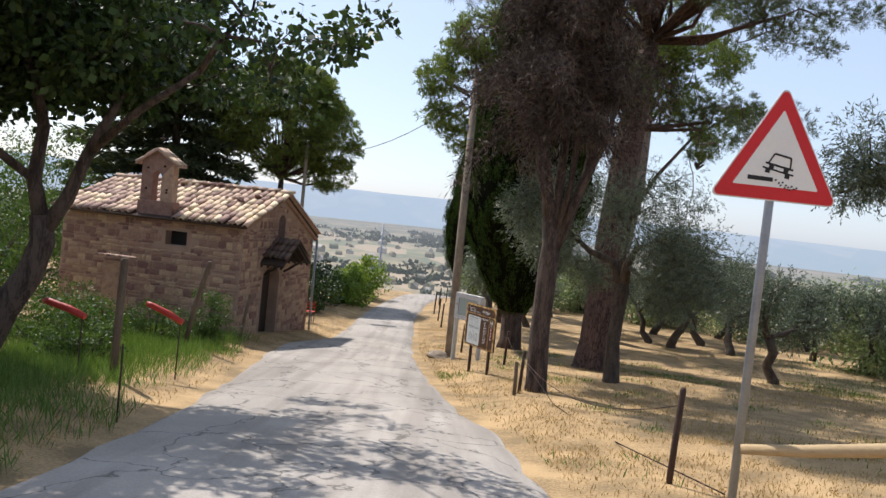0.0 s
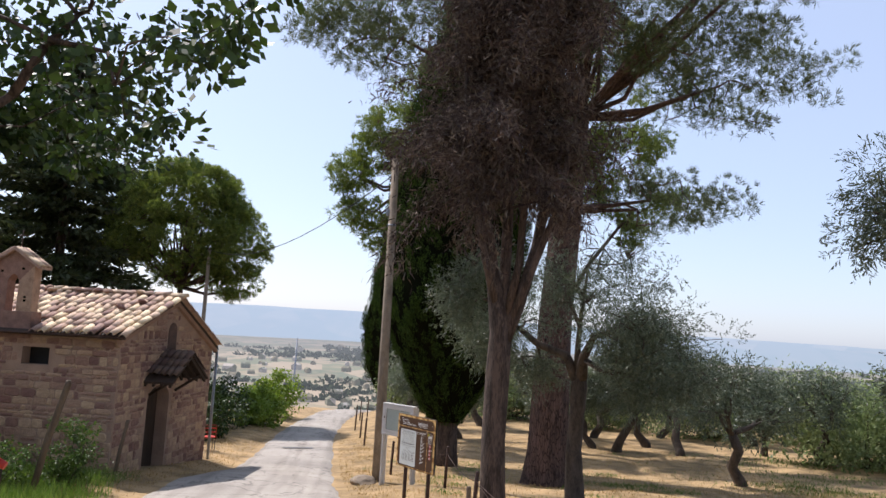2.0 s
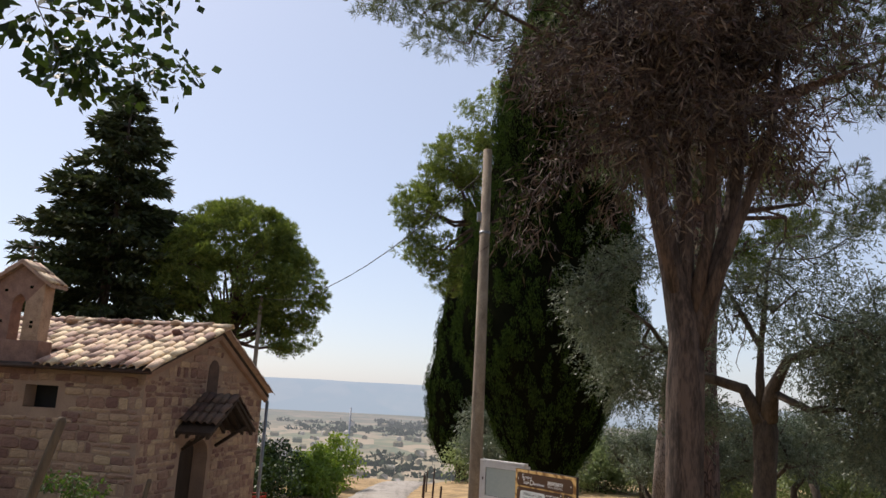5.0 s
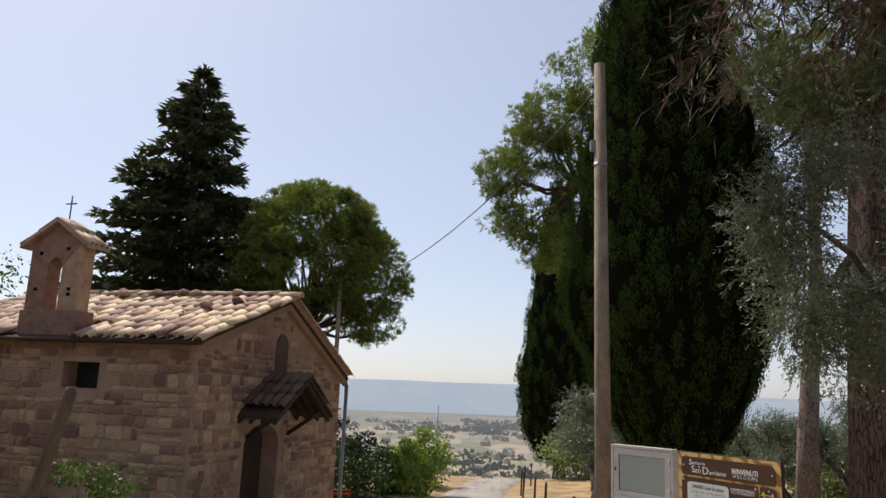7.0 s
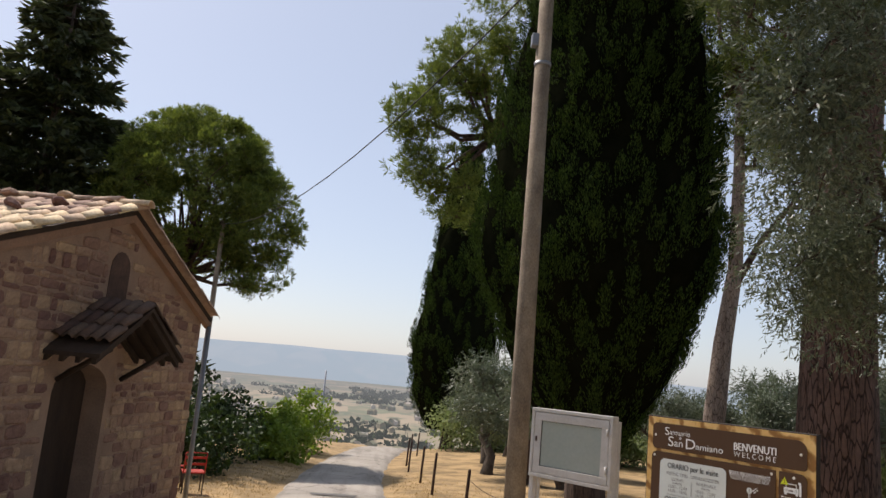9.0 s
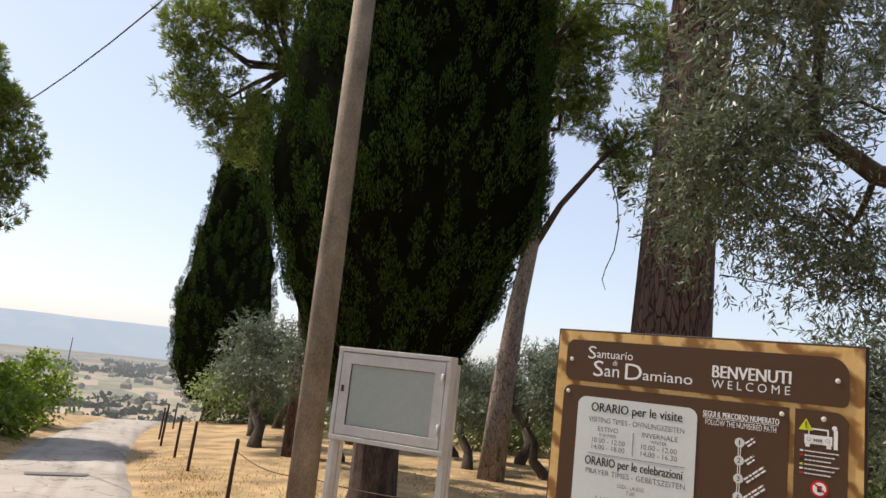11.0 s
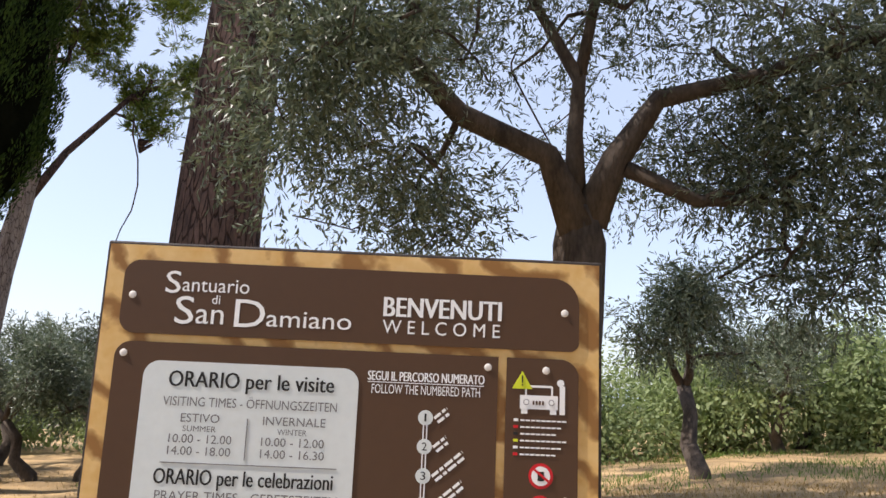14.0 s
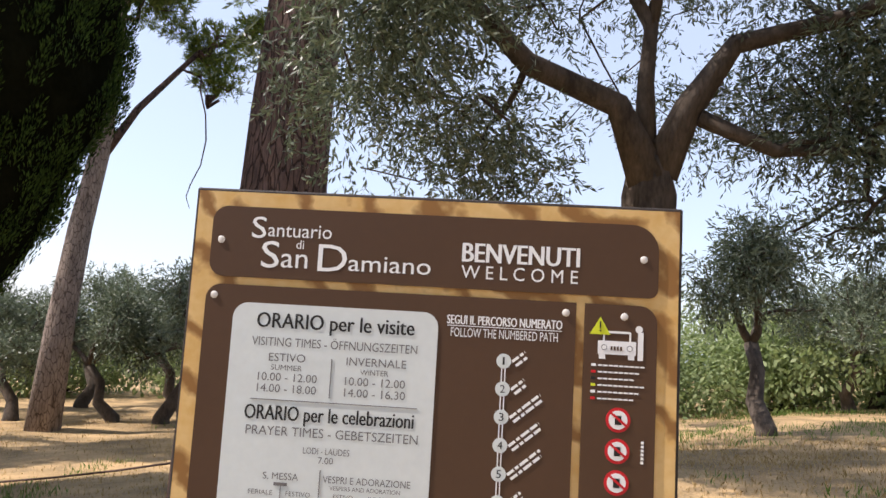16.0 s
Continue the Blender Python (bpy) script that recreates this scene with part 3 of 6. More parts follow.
# ---------------------------------------------------------------- the dead cypress by the lane
def dead_cypress():
    rng = np.random.default_rng(31)
    root = thing("dead_tree", "dead brown cypress with peeling forked trunk", "tree", pose(*at_ground(2.3, 14.1)))
    bm = bmesh.new()
    tube(bm, [(0, 0, -0.3), (-0.02, 0, 0.2), (-0.05, 0, 1.2), (-0.04, 0, 2.3), (-0.02, 0, 2.9), (-0.15, 0.05, 3.6), (-0.42, 0.05, 5), (-0.5, 0.1, 8), (-0.3, 0, 11)], [0.27, 0.21, 0.18, 0.19, 0.17, 0.11, 0.1, 0.08, 0.03], 16, 0.2)
    for pts, r in (([(0.0, 0, 2.7), (0.22, -0.03, 3.3), (0.5, 0, 4.3), (0.75, 0.1, 6), (0.9, 0.1, 9)], (0.13, 0.1, 0.085, 0.07, 0.03)), ([(0.0, 0.02, 2.8), (0.02, 0.1, 3.6), (0.05, 0.2, 5), (0.1, 0.3, 9)], (0.13, 0.1, 0.08, 0.03)),
                   ([(0.1, -0.02, 3.0), (0.35, -0.2, 3.8), (0.75, -0.4, 5.0), (1.0, -0.5, 7)], (0.08, 0.06, 0.05, 0.02)), ([(-0.08, 0, 3.2), (-0.4, -0.15, 4.2), (-0.75, -0.3, 5.6), (-0.9, -0.3, 8)], (0.07, 0.055, 0.045, 0.02)), ([(0.05, 0, 3.1), (0.2, -0.1, 4.0), (0.25, -0.25, 6), (0.2, -0.3, 9)], (0.08, 0.06, 0.05, 0.02))):
        tube(bm, pts, r, 10, 0.2)
    part("trunk", bm, M_bark, root)
    bm, P, D = bmesh.new(), [], []
    for i in range(260):
        z = 4.5 + 6.5 * rng.random() ** 0.8
        aa = rng.uniform(0, 2 * math.pi)
        ln = rng.uniform(0.6, 1.8)
        s = Vector((rng.uniform(-0.8, 0.7), rng.uniform(-0.4, 0.3), z))
        pts = [s]
        d = Vector((math.cos(aa), math.sin(aa), rng.uniform(-0.1, 0.9)))
        for k in range(4):
            d = (d + Vector(rng.normal(0, 0.25, 3)) + Vector((0, 0, -0.25))).normalized()
            pts.append(pts[-1] + d * ln / 4)
        tube(bm, pts, [0.02, 0.016, 0.012, 0.009, 0.005], 4)
        for q in pts[1:]:
            m = 160
            P.append(np.array(q) + rng.normal(0, 0.15, (m, 3)))
            D.append(np.array(d) * 0.5 + rnd_dirs(rng, m) + np.array([0, 0, -0.5]))
    part("branch_work", bm, M_dead, root)
    part("dead_crown", quads_mesh("dead_crown", leaves(rng, np.concatenate(P), np.concatenate(D), 0.14, 0.016, 0.6), M_dead), None, root)


dead_cypress()


# ---------------------------------------------------------------- broad-leaved tree over the lane
def lane_tree():
    rng = np.random.default_rng(41)
    x, y, z = at_ground(-5.0, 9.7)
    root = thing("broadleaf_tree", "leafy tree with curved dark trunk on the bank", "tree", pose(x, y, z))
    bm = bmesh.new()
    tube(bm, [(-1.1, -0.1, -0.4), (-0.75, -0.05, 0.4), (-0.5, 0, 0.9), (-0.2, 0, 1.35), (-0.08, 0, 1.8), (-0.12, 0, 2.15)], [0.3, 0.24, 0.2, 0.17, 0.15, 0.14], 16, 0.15)
    part("trunk", bm, M_bark, root)
    bm = bmesh.new()
    a1 = [(-0.12, 0, 2.1), (-0.25, 0, 2.6), (-0.2, 0.05, 3.3), (-0.4, 0, 4.2)]
    a2 = [(-0.1, 0, 1.9), (0.2, 0, 2.4), (0.42, 0, 3.0), (0.9, -0.2, 3.8)]
    a3 = [(0.42, 0, 3.0), (1.2, -0.4, 3.6), (2.0, -0.7, 4.1)]
    a4 = [(-0.25, 0, 2.6), (-1.0, -0.6, 3.3), (-1.8, -1.0, 3.9)]
    for pts, r in ((a1, (0.11, 0.09, 0.08, 0.05)), (a2, (0.11, 0.09, 0.08, 0.05)), (a3, (0.06, 0.05, 0.035)), (a4, (0.06, 0.05, 0.035))):
        tube(bm, pts, r, 9, 0.15)
    # far-left, near-side and top masses are out of view, added to cast shade
    masses = [((-0.6, 0.2, 5.2), (3.2, 2.4, 1.6), 105), ((2.1, -0.7, 4.7), (1.4, 1.5, 0.7), 15), ((1.0, -1.0, 5.9), (2.6, 2.0, 1.1), 22), ((-2.6, 0.2, 4.0), (2.2, 1.9, 1.0), 46), ((-1.5, -1.6, 5.2), (2.4, 1.5, 1.4), 44), ((-3.6, 1.0, 5.2), (2.2, 1.8, 1.6), 40), ((0.5, 0, 4.1), (1.2, 1.0, 0.35), 9), ((3.2, -1.2, 4.5), (0.8, 1.1, 0.4), 8),
              ((3.0, 0.0, 4.15), (0.5, 0.5, 0.3), 5), ((3.9, -1.5, 4.55), (0.6, 0.8, 0.3), 9), ((-4.2, -0.5, 3.4), (1.4, 1.4, 1.0), 40), ((-3.2, -0.8, 5.6), (2.2, 1.8, 1.4), 34), ((2.2, 2.0, 4.5), (0.9, 0.7, 0.35), 7), ((1.2, 1.0, 4.7), (1.0, 0.9, 0.5), 9), ((1.4, 3.3, 4.4), (0.9, 0.4, 0.4), 8), ((-1.4, 0.2, 4.5), (1.5, 1.2, 0.8), 46), ((-1.8, -2.6, 4.6), (1.7, 1.4, 0.9), 60), ((-3.6, -2.4, 4.2), (1.7, 1.5, 1.0), 50), ((-0.4, -1.8, 5.5), (1.5, 1.3, 0.6), 30), ((-2.0, 0.0, 6.7), (3.4, 2.8, 0.6), 120), ((-2.4, 1.2, 4.6), (1.8, 0.9, 1.0), 50), ((-0.4, 1.2, 4.9), (1.6, 0.9, 0.9), 44), ((-4.2, 3.0, 4.8), (2.0, 1.6, 1.0), 60), ((-0.8, -3.0, 5.0), (1.5, 1.2, 0.7), 44), ((-2.8, 1.6, 5.6), (2.0, 1.4, 0.8), 44), ((0.5, 0.2, 4.1), (1.2, 1.0, 0.5), 34), ((-1.6, 0.3, 3.8), (1.5, 1.0, 0.6), 44)]
    clumps = np.concatenate([ellipsoid_tips(rng, *m, 0.3) for m in masses])
    chain(rng, bm, a1[1:] + a2[1:] + a3 + a4, clumps, 0.045)
    part("limb_work", bm, M_bark, root)
    open_side = clumps[:, 0] > 1.5
    q = np.concatenate([broad(92, 0.36, 0.11, 0.085)(rng, clumps[~open_side]), broad(34, 0.3, 0.1, 0.08)(rng, clumps[open_side])])
    part("crown", quads_mesh("crown", q, M_leaf_broad), None, root)


lane_tree()


# ---------------------------------------------------------------- olives
def olive(label, at, scale, seed, per=110, ln=0.12, wd=0.028, group="olive grove", stem=0.0):
    rng = np.random.default_rng(seed)
    root = thing("olive_tree", label, "olive tree", pose(*at), group)
    h = stem or 1.5 * scale
    lean = rng.choice([-1, 1], 2) * rng.uniform(0.3, 0.6, 2)
    bm, tips = bmesh.new(), []
    top = Vector((lean[0], lean[1], h))
    tube(bm, [(0, 0, -0.25), (0, 0, 0.1), top * 0.35 + Vector((-0.12, 0.08, 0)), top * 0.7 + Vector((0.08, -0.06, 0)), top], [0.26 * scale, 0.18 * scale, 0.145 * scale, 0.125 * scale, 0.13 * scale], 10, 0.3)
    part("trunk", bm, M_olivebark, root)
    bm = bmesh.new()
    n = 3
    for k in range(n):
        aa = 2 * math.pi * (k + rng.uniform(-0.3, 0.3)) / n
        grow(rng, bm, top, (math.cos(aa) * 0.8, math.sin(aa) * 0.8, 0.75), 1.05 * scale, 0.085 * scale, 2, tips, spread=0.85, up=0.12, split=4, sides=6)
    part("limb_work", bm, M_olivebark, root)
    tips = np.array([tuple(t) for t in tips])
    part("crown", quads_mesh("crown", olive_leaf(per, 0.36 * scale, ln, wd)(rng, tips), M_leaf_olive), None, root)
    return root


def main_olive():
    rng = np.random.default_rng(51)
    x, y, z = at_ground(4.43, 16.87, -0.25)
    root = thing("olive_tree", "old olive with forking trunk and silvery leaves", "olive tree", pose(x, y, z))
    bm = bmesh.new()
    tube(bm, [(0, 0, -0.3), (0.02, 0, 0.3), (-0.03, 0.02, 1.2), (0.0, 0, 1.9), (0.02, 0, 2.45), (0.0, 0, 2.7)], [0.28, 0.19, 0.145, 0.15, 0.165, 0.13], 18, 0.22)
    part("trunk", bm, M_olivebark, root)
    bm = bmesh.new()
    # limbs: long one towards the lane, an upright one with a fork, one over the field
    a1 = [(-0.02, 0, 2.55), (-0.2, 0.14, 3.02), (-0.68, 0.54, 3.2), (-1.05, 0.75, 3.5), (-1.7, 1.0, 3.7)]
    a2 = [(0.05, -0.05, 2.6), (0.02, -0.24, 3.0), (0.13, -0.5, 3.42), (0.25, -1.1, 3.52), (0.3, -1.9, 3.7)]
    a3 = [(0.0, 0.02, 2.65), (-0.02, 0.02, 3.2), (0.0, 0.0, 3.6), (-0.15, 0.25, 4.1), (-0.3, 0.5, 4.6)]
    a4 = [(0.0, 0, 3.6), (0.03, -0.1, 4.2), (0.1, -0.1, 4.8)]
    a6 = [(-1.05, 0.75, 3.5), (-1.5, 0.3, 3.85), (-2.1, -0.1, 4.1), (-2.6, -0.4, 4.2)]
    a5 = [(0.05, -0.3, 2.95), (0.3, -0.7, 2.75), (0.7, -1.2, 2.8)]
    for pts, r in ((a1, (0.13, 0.085, 0.068, 0.05, 0.028)), (a2, (0.13, 0.09, 0.066, 0.05, 0.028)), (a3, (0.09, 0.055, 0.05, 0.035, 0.02)), (a4, (0.045, 0.036, 0.02)), (a5, (0.055, 0.045, 0.022)), (a6, (0.04, 0.032, 0.025, 0.014))):
        tube(bm, pts, r, 10, 0.22)
    masses = [((-1.15, 1.1, 2.95), (0.95, 0.8, 0.6), 38), ((-0.9, 1.0, 3.7), (0.9, 0.8, 0.6), 10), ((-1.55, 0.8, 3.4), (0.7, 0.7, 0.5), 14), ((-0.45, 0.8, 2.6), (0.5, 0.5, 0.4), 20), ((-0.4, 0.5, 4.2), (1.0, 1.0, 0.6), 20),
              ((0.4, -1.5, 3.5), (0.9, 1.3, 0.6), 60), ((0.6, -1.7, 2.75), (0.7, 1.0, 0.5), 40), ((0.3, -0.3, 4.6), (1.5, 1.6, 0.7), 54), ((1.3, 0.2, 3.6), (0.9, 1.2, 0.8), 18), ((0.9, -2.6, 3.2), (0.8, 0.9, 0.7), 30), ((0.7, -1.3, 2.2), (0.5, 0.7, 0.3), 14), ((-2.55, -0.45, 4.1), (0.4, 0.45, 0.5), 26), ((-2.3, 0.0, 3.75), (0.4, 0.5, 0.4), 20), ((-2.0, -0.5, 4.7), (0.6, 0.6, 0.4), 20), ((-1.8, 0.7, 3.3), (0.4, 0.5, 0.5), 22), ((0.9, -1.0, 3.2), (0.6, 0.9, 0.6), 46), ((1.1, -2.2, 2.6), (0.5, 0.8, 0.5), 16), ((0.5, -2.2, 3.6), (0.7, 0.8, 0.5), 24)]
    clumps = np.concatenate([ellipsoid_tips(rng, *m, 0.25) for m in masses])
    chain(rng, bm, a1[1:] + a2[1:] + a3[2:] + a4 + a5 + a6[1:], clumps, 0.026)
    part("limb_work", bm, M_olivebark, root)
    part("crown", quads_mesh("crown", olive_leaf(235, 0.34, 0.056, 0.0145)(rng, clumps), M_leaf_olive), None, root)


main_olive()
base_olive = olive("old olive tree in the dry grove", at_ground(10.7, 22.0), 0.95, 61)
base_olive2 = olive("old olive tree in the dry grove", at_ground(12.3, 32.3), 0.98, 62)
olive("leafy olive tree beside the field entrance", at_ground(7.9, 9.3), 1.05, 63, 360, 0.07, 0.016, "", 2.7)
OLIVES = ((9.64, 31.2), (10.3, 30.3), (22.4, 17.3), (8.3, 33.1), (12.64, 29.9), (17.2, 28.2), (16.4, 30.5), (11.0, 35.0), (13.3, 18.0), (20.5, 17.6), (9.4, 36.5), (19.5, 24.5), (14.5, 36), (18, 34), (6.5, 38.5), (5.0, 44), (9, 45), (3.0, 36.5), (3.5, 40.5), (4.6, 33.0))
for i, (x, y) in enumerate(OLIVES):
    sc = 0.85 + 0.3 * ((i * 37) % 10) / 10
    copy_thing(base_olive if i % 2 else base_olive2, pose(*at_ground(x, y), 0, 0, (i * 77) % 360) @ Matrix.Scale(sc, 4))


# ---------------------------------------------------------------- chapel
CH = pose(-4.99, 19.5, 0, 0, 0, 79.3)
W, L = 5.4, 5.3
APEX_X, APEX_Z, EAVE_L, EAVE_R = 2.6, 1.72, 0.80, 0.46
BASE = -3.3


def roof_z(x):
    if x < APEX_X:
        return APEX_Z + (x - APEX_X) * (APEX_Z - EAVE_L) / (APEX_X + 0.17)
    return APEX_Z - (x - APEX_X) * (APEX_Z - EAVE_R) / (5.57 - APEX_X)


def prism(bm, pts, y0, y1):
    """Polygon of (x, z) points drawn out from y0 to y1."""
    a0 = [bm.verts.new((x, y0, z)) for x, z in pts]
    b0 = [bm.verts.new((x, y1, z)) for x, z in pts]
    bm.faces.new(a0)
    bm.faces.new(list(reversed(b0)))
    n = len(pts)
    for i in range(n):
        bm.faces.new((a0[i], b0[i], b0[(i + 1) % n], a0[(i + 1) % n]))
    return bm


chapel = thing("chapel", "small old stone chapel with tiled roof and bell gable", "chapel", CH)
DX0, DX1, DTOP = 1.55, 2.75, -0.42


def chapel_walls():
    t = 0.4
    bm = bmesh.new()
    under = 0.10
    # front wall with door opening, arch above it
    arch = [(DX1 - (DX1 - DX0) * (0.5 - 0.5 * math.cos(math.pi * k / 10)), DTOP - 0.35 + 0.35 * math.sin(math.pi * k / 10)) for k in range(11)]
    zl = lambda x: roof_z(x) - under
    prism(bm, [(0, BASE), (DX0, BASE), (DX0, DTOP - 0.35), (DX0, zl(DX0)), (0, zl(0))], 0, t)
    prism(bm, [(DX1, BASE), (W, BASE), (W, zl(W)), (APEX_X, zl(APEX_X)) if APEX_X > DX1 else (DX1, zl(DX1)), (DX1, DTOP - 0.35)], 0, t)
    top = [(DX0, zl(DX0))] + [(x, z) for x, z in reversed(arch)] + ([(DX1, zl(DX1))] if APEX_X < DX1 else []) + [(APEX_X, zl(APEX_X))]
    prism(bm, top, 0, t)
    bmesh.ops.recalc_face_normals(bm, faces=bm.faces)
    front = part("front_wall", bm, M_mortar, chapel, "front wall of pinkish sandstone blocks with arched doorway")
    bm = bmesh.new()
    wy0, wy1, wz0, wz1 = 1.58, 2.2, 0.05, 0.43
    zt = roof_z(0) - under
    ys, zs = (t, wy0, wy1, L), (BASE, wz0, wz1, zt)
    grid = {(i, j, k): bm.verts.new((k * t, ys[i], zs[j])) for i in range(4) for j in range(4) for k in range(2)}
    for i in range(3):
        for j in range(3):
            if (i, j) != (1, 1):
                for k in range(2):
                    bm.faces.new([grid[i, j, k], grid[i + 1, j, k], grid[i + 1, j + 1, k], grid[i, j + 1, k]])
    ring = [(1, 1), (2, 1), (2, 2), (1, 2)]
    rim = [(0, 0), (1, 0), (2, 0), (3, 0), (3, 1), (3, 2), (3, 3), (2, 3), (1, 3), (0, 3), (0, 2), (0, 1)]
    for loop in (ring, rim):
        for (i, j), (i2, j2) in zip(loop, loop[1:] + loop[:1]):
            bm.faces.new([grid[i, j, 0], grid[i2, j2, 0], grid[i2, j2, 1], grid[i, j, 1]])
    bmesh.ops.recalc_face_normals(bm, faces=bm.faces)
    side = part("side_wall", bm, M_mortar, chapel, "side wall of coursed sandstone with a small dark window")
    bm = bmesh.new()
    box(bm, W - t, t, BASE, W, L, roof_z(W) - under)
    part("far_wall", bm, M_mortar, chapel)
    bm = prism(bmesh.new(), [(t, BASE), (W - t, BASE), (W - t, zl(W - t)), (APEX_X, zl(APEX_X)), (t, zl(t))], L - t, L)
    bmesh.ops.recalc_face_normals(bm, faces=bm.faces)
    part("back_wall", bm, M_mortar, chapel)
    part("door", boxed(DX0 + 0.02, 0.3, BASE, DX1 - 0.02, 0.36, DTOP - 0.01), M_wood_dark, chapel, "dark wooden door")
    # solid black sheet stands in for the unlit inside behind the window
    part("window_shade_sheet", boxed(0.3, 1.5, 0.0, 0.33, 2.28, 0.5), M_black, chapel)
    bm = bmesh.new()
    for s in (-1, 1):
        xa, xb = (-0.14, APEX_X) if s < 0 else (APEX_X, 5.54)
        za, zb = roof_z(xa) - 0.03, roof_z(xb) - 0.03
        prism(bm, [(xa, za), (xb, zb), (xb, zb - 0.06), (xa, za - 0.06)], -0.12, L + 0.12)
    bmesh.ops.recalc_face_normals(bm, faces=bm.faces)
    roof = part("roof", bm, M_wood_dark, chapel, "roof of weathered curved clay tiles")
    return front, side, roof


front_wall, side_wall, roof = chapel_walls()

def half_tile(bm, length, r):
    """A curved clay tile lying along y, hollow below."""
    rows = []
    for y, s in ((-length / 2, 1.0), (length / 2, 0.82)):
        out = [bm.verts.new((math.cos(math.pi * k / 6) * r * s, y, math.sin(math.pi * k / 6) * r * s * 0.8)) for k in range(7)]
        ins = [bm.verts.new((math.cos(math.pi * k / 6) * (r - 0.016) * s, y, math.sin(math.pi * k / 6) * (r - 0.016) * s * 0.8)) for k in range(7)]
        rows.append((out, ins))
    (o0, i0), (o1, i1) = rows
    for k in range(6):
        bm.faces.new((o0[k], o0[k + 1], o1[k + 1], o1[k])).smooth = True
        bm.faces.new((i0[k + 1], i0[k], i1[k], i1[k + 1])).smooth = True
        bm.faces.new((o0[k + 1], o0[k], i0[k], i0[k + 1]))
        bm.faces.new((o1[k], o1[k + 1], i1[k + 1], i1[k]))
    bm.faces.new((o0[0], o1[0], i1[0], i0[0]))
    bm.faces.new((o1[6], o0[6], i0[6], i1[6]))


# bell gable on the side wall
def bell_gable():
    c, h, w = 2.57, 0.46, 0.25
    z0 = 0.6
    bell = part("bell_gable", boxed(-0.05, c - h - 0.06, z0, 0.32, c + h + 0.06, 1.18, bevel=0.015), M_stone, chapel, "stone bell gable with an arched opening")

    def pr(name, pts):
        b0 = prism(bmesh.new(), pts, 0.0, 0.27)
        for v in b0.verts:
            v.co = Vector((v.co.y - 0.03, v.co.x, v.co.z))
        bmesh.ops.recalc_face_normals(b0, faces=b0.faces)
        part(name, b0, M_stone, bell)

    pr("pier", [(c - h, 1.18), (c - 0.13, 1.18), (c - 0.13, 1.85), (c - h, 2.22)])
    pr("pier", [(c + 0.13, 1.18), (c + h, 1.18), (c + h, 2.22), (c + 0.13, 1.85)])
    pr("arch", [(c - h, 2.22), (c - 0.13, 1.85), (c - 0.07, 1.96), (c, 2.0), (c + 0.07, 1.96), (c + 0.13, 1.85), (c + h, 2.22), (c, 2.52)])
    bm = bmesh.new()
    for s in (-1, 1):
        pts = [(c, 2.60), (c + s * 0.62, 2.18), (c + s * 0.62, 2.12), (c, 2.53)]
        a0 = [bm.verts.new((-0.12, y, z)) for y, z in pts]
        b0 = [bm.verts.new((0.36, y, z)) for y, z in pts]
        bm.faces.new(a0)
        bm.faces.new(list(reversed(b0)))
        for i in range(4):
            bm.faces.new((a0[i], b0[i], b0[(i + 1) % 4], a0[(i + 1) % 4]))
    bmesh.ops.recalc_face_normals(bm, faces=bm.faces)
    part("gable_cap", bm, M_tile, chapel, "small tiled cap of the bell gable")
    for s in (-1, 1):
        for k in range(4):
            for r in range(2):
                y = c + s * (0.17 + r * 0.3)
                bm = bmesh.new()
                half_tile(bm, 0.36, 0.062)
                part("tile", bm, M_tile, bell, m=pose(-0.06 + k * 0.115, y, 2.60 - abs(y - c) * 0.68 + 0.0, 0, 0, 0 if s < 0 else 180) @ pose(0, 0, 0, 33, 0, random.uniform(-4, 4)))
    # thin near-black plates in place of the shade in small wall holes
    for y, z in ((c - 0.3, 1.5), (c + 0.3, 1.5), (c - 0.3, 1.42), (c + 0.28, 2.05), (c - 0.2, 2.12)):
        part("hole_shade_plate", boxed(-0.036, y - 0.03, z - 0.025, -0.031, y + 0.03, z + 0.025), M_deep_shade, bell)
    bm = bmesh.new()
    tube(bm, [(0.12, c, 2.5), (0.12, c, 3.0)], [0.011, 0.011], 6)
    tube(bm, [(0.12, c - 0.1, 2.87), (0.12, c + 0.1, 2.87)], [0.011, 0.011], 6)
    part("iron_cross", bm, M_iron, chapel, "thin iron cross")


bell_gable()


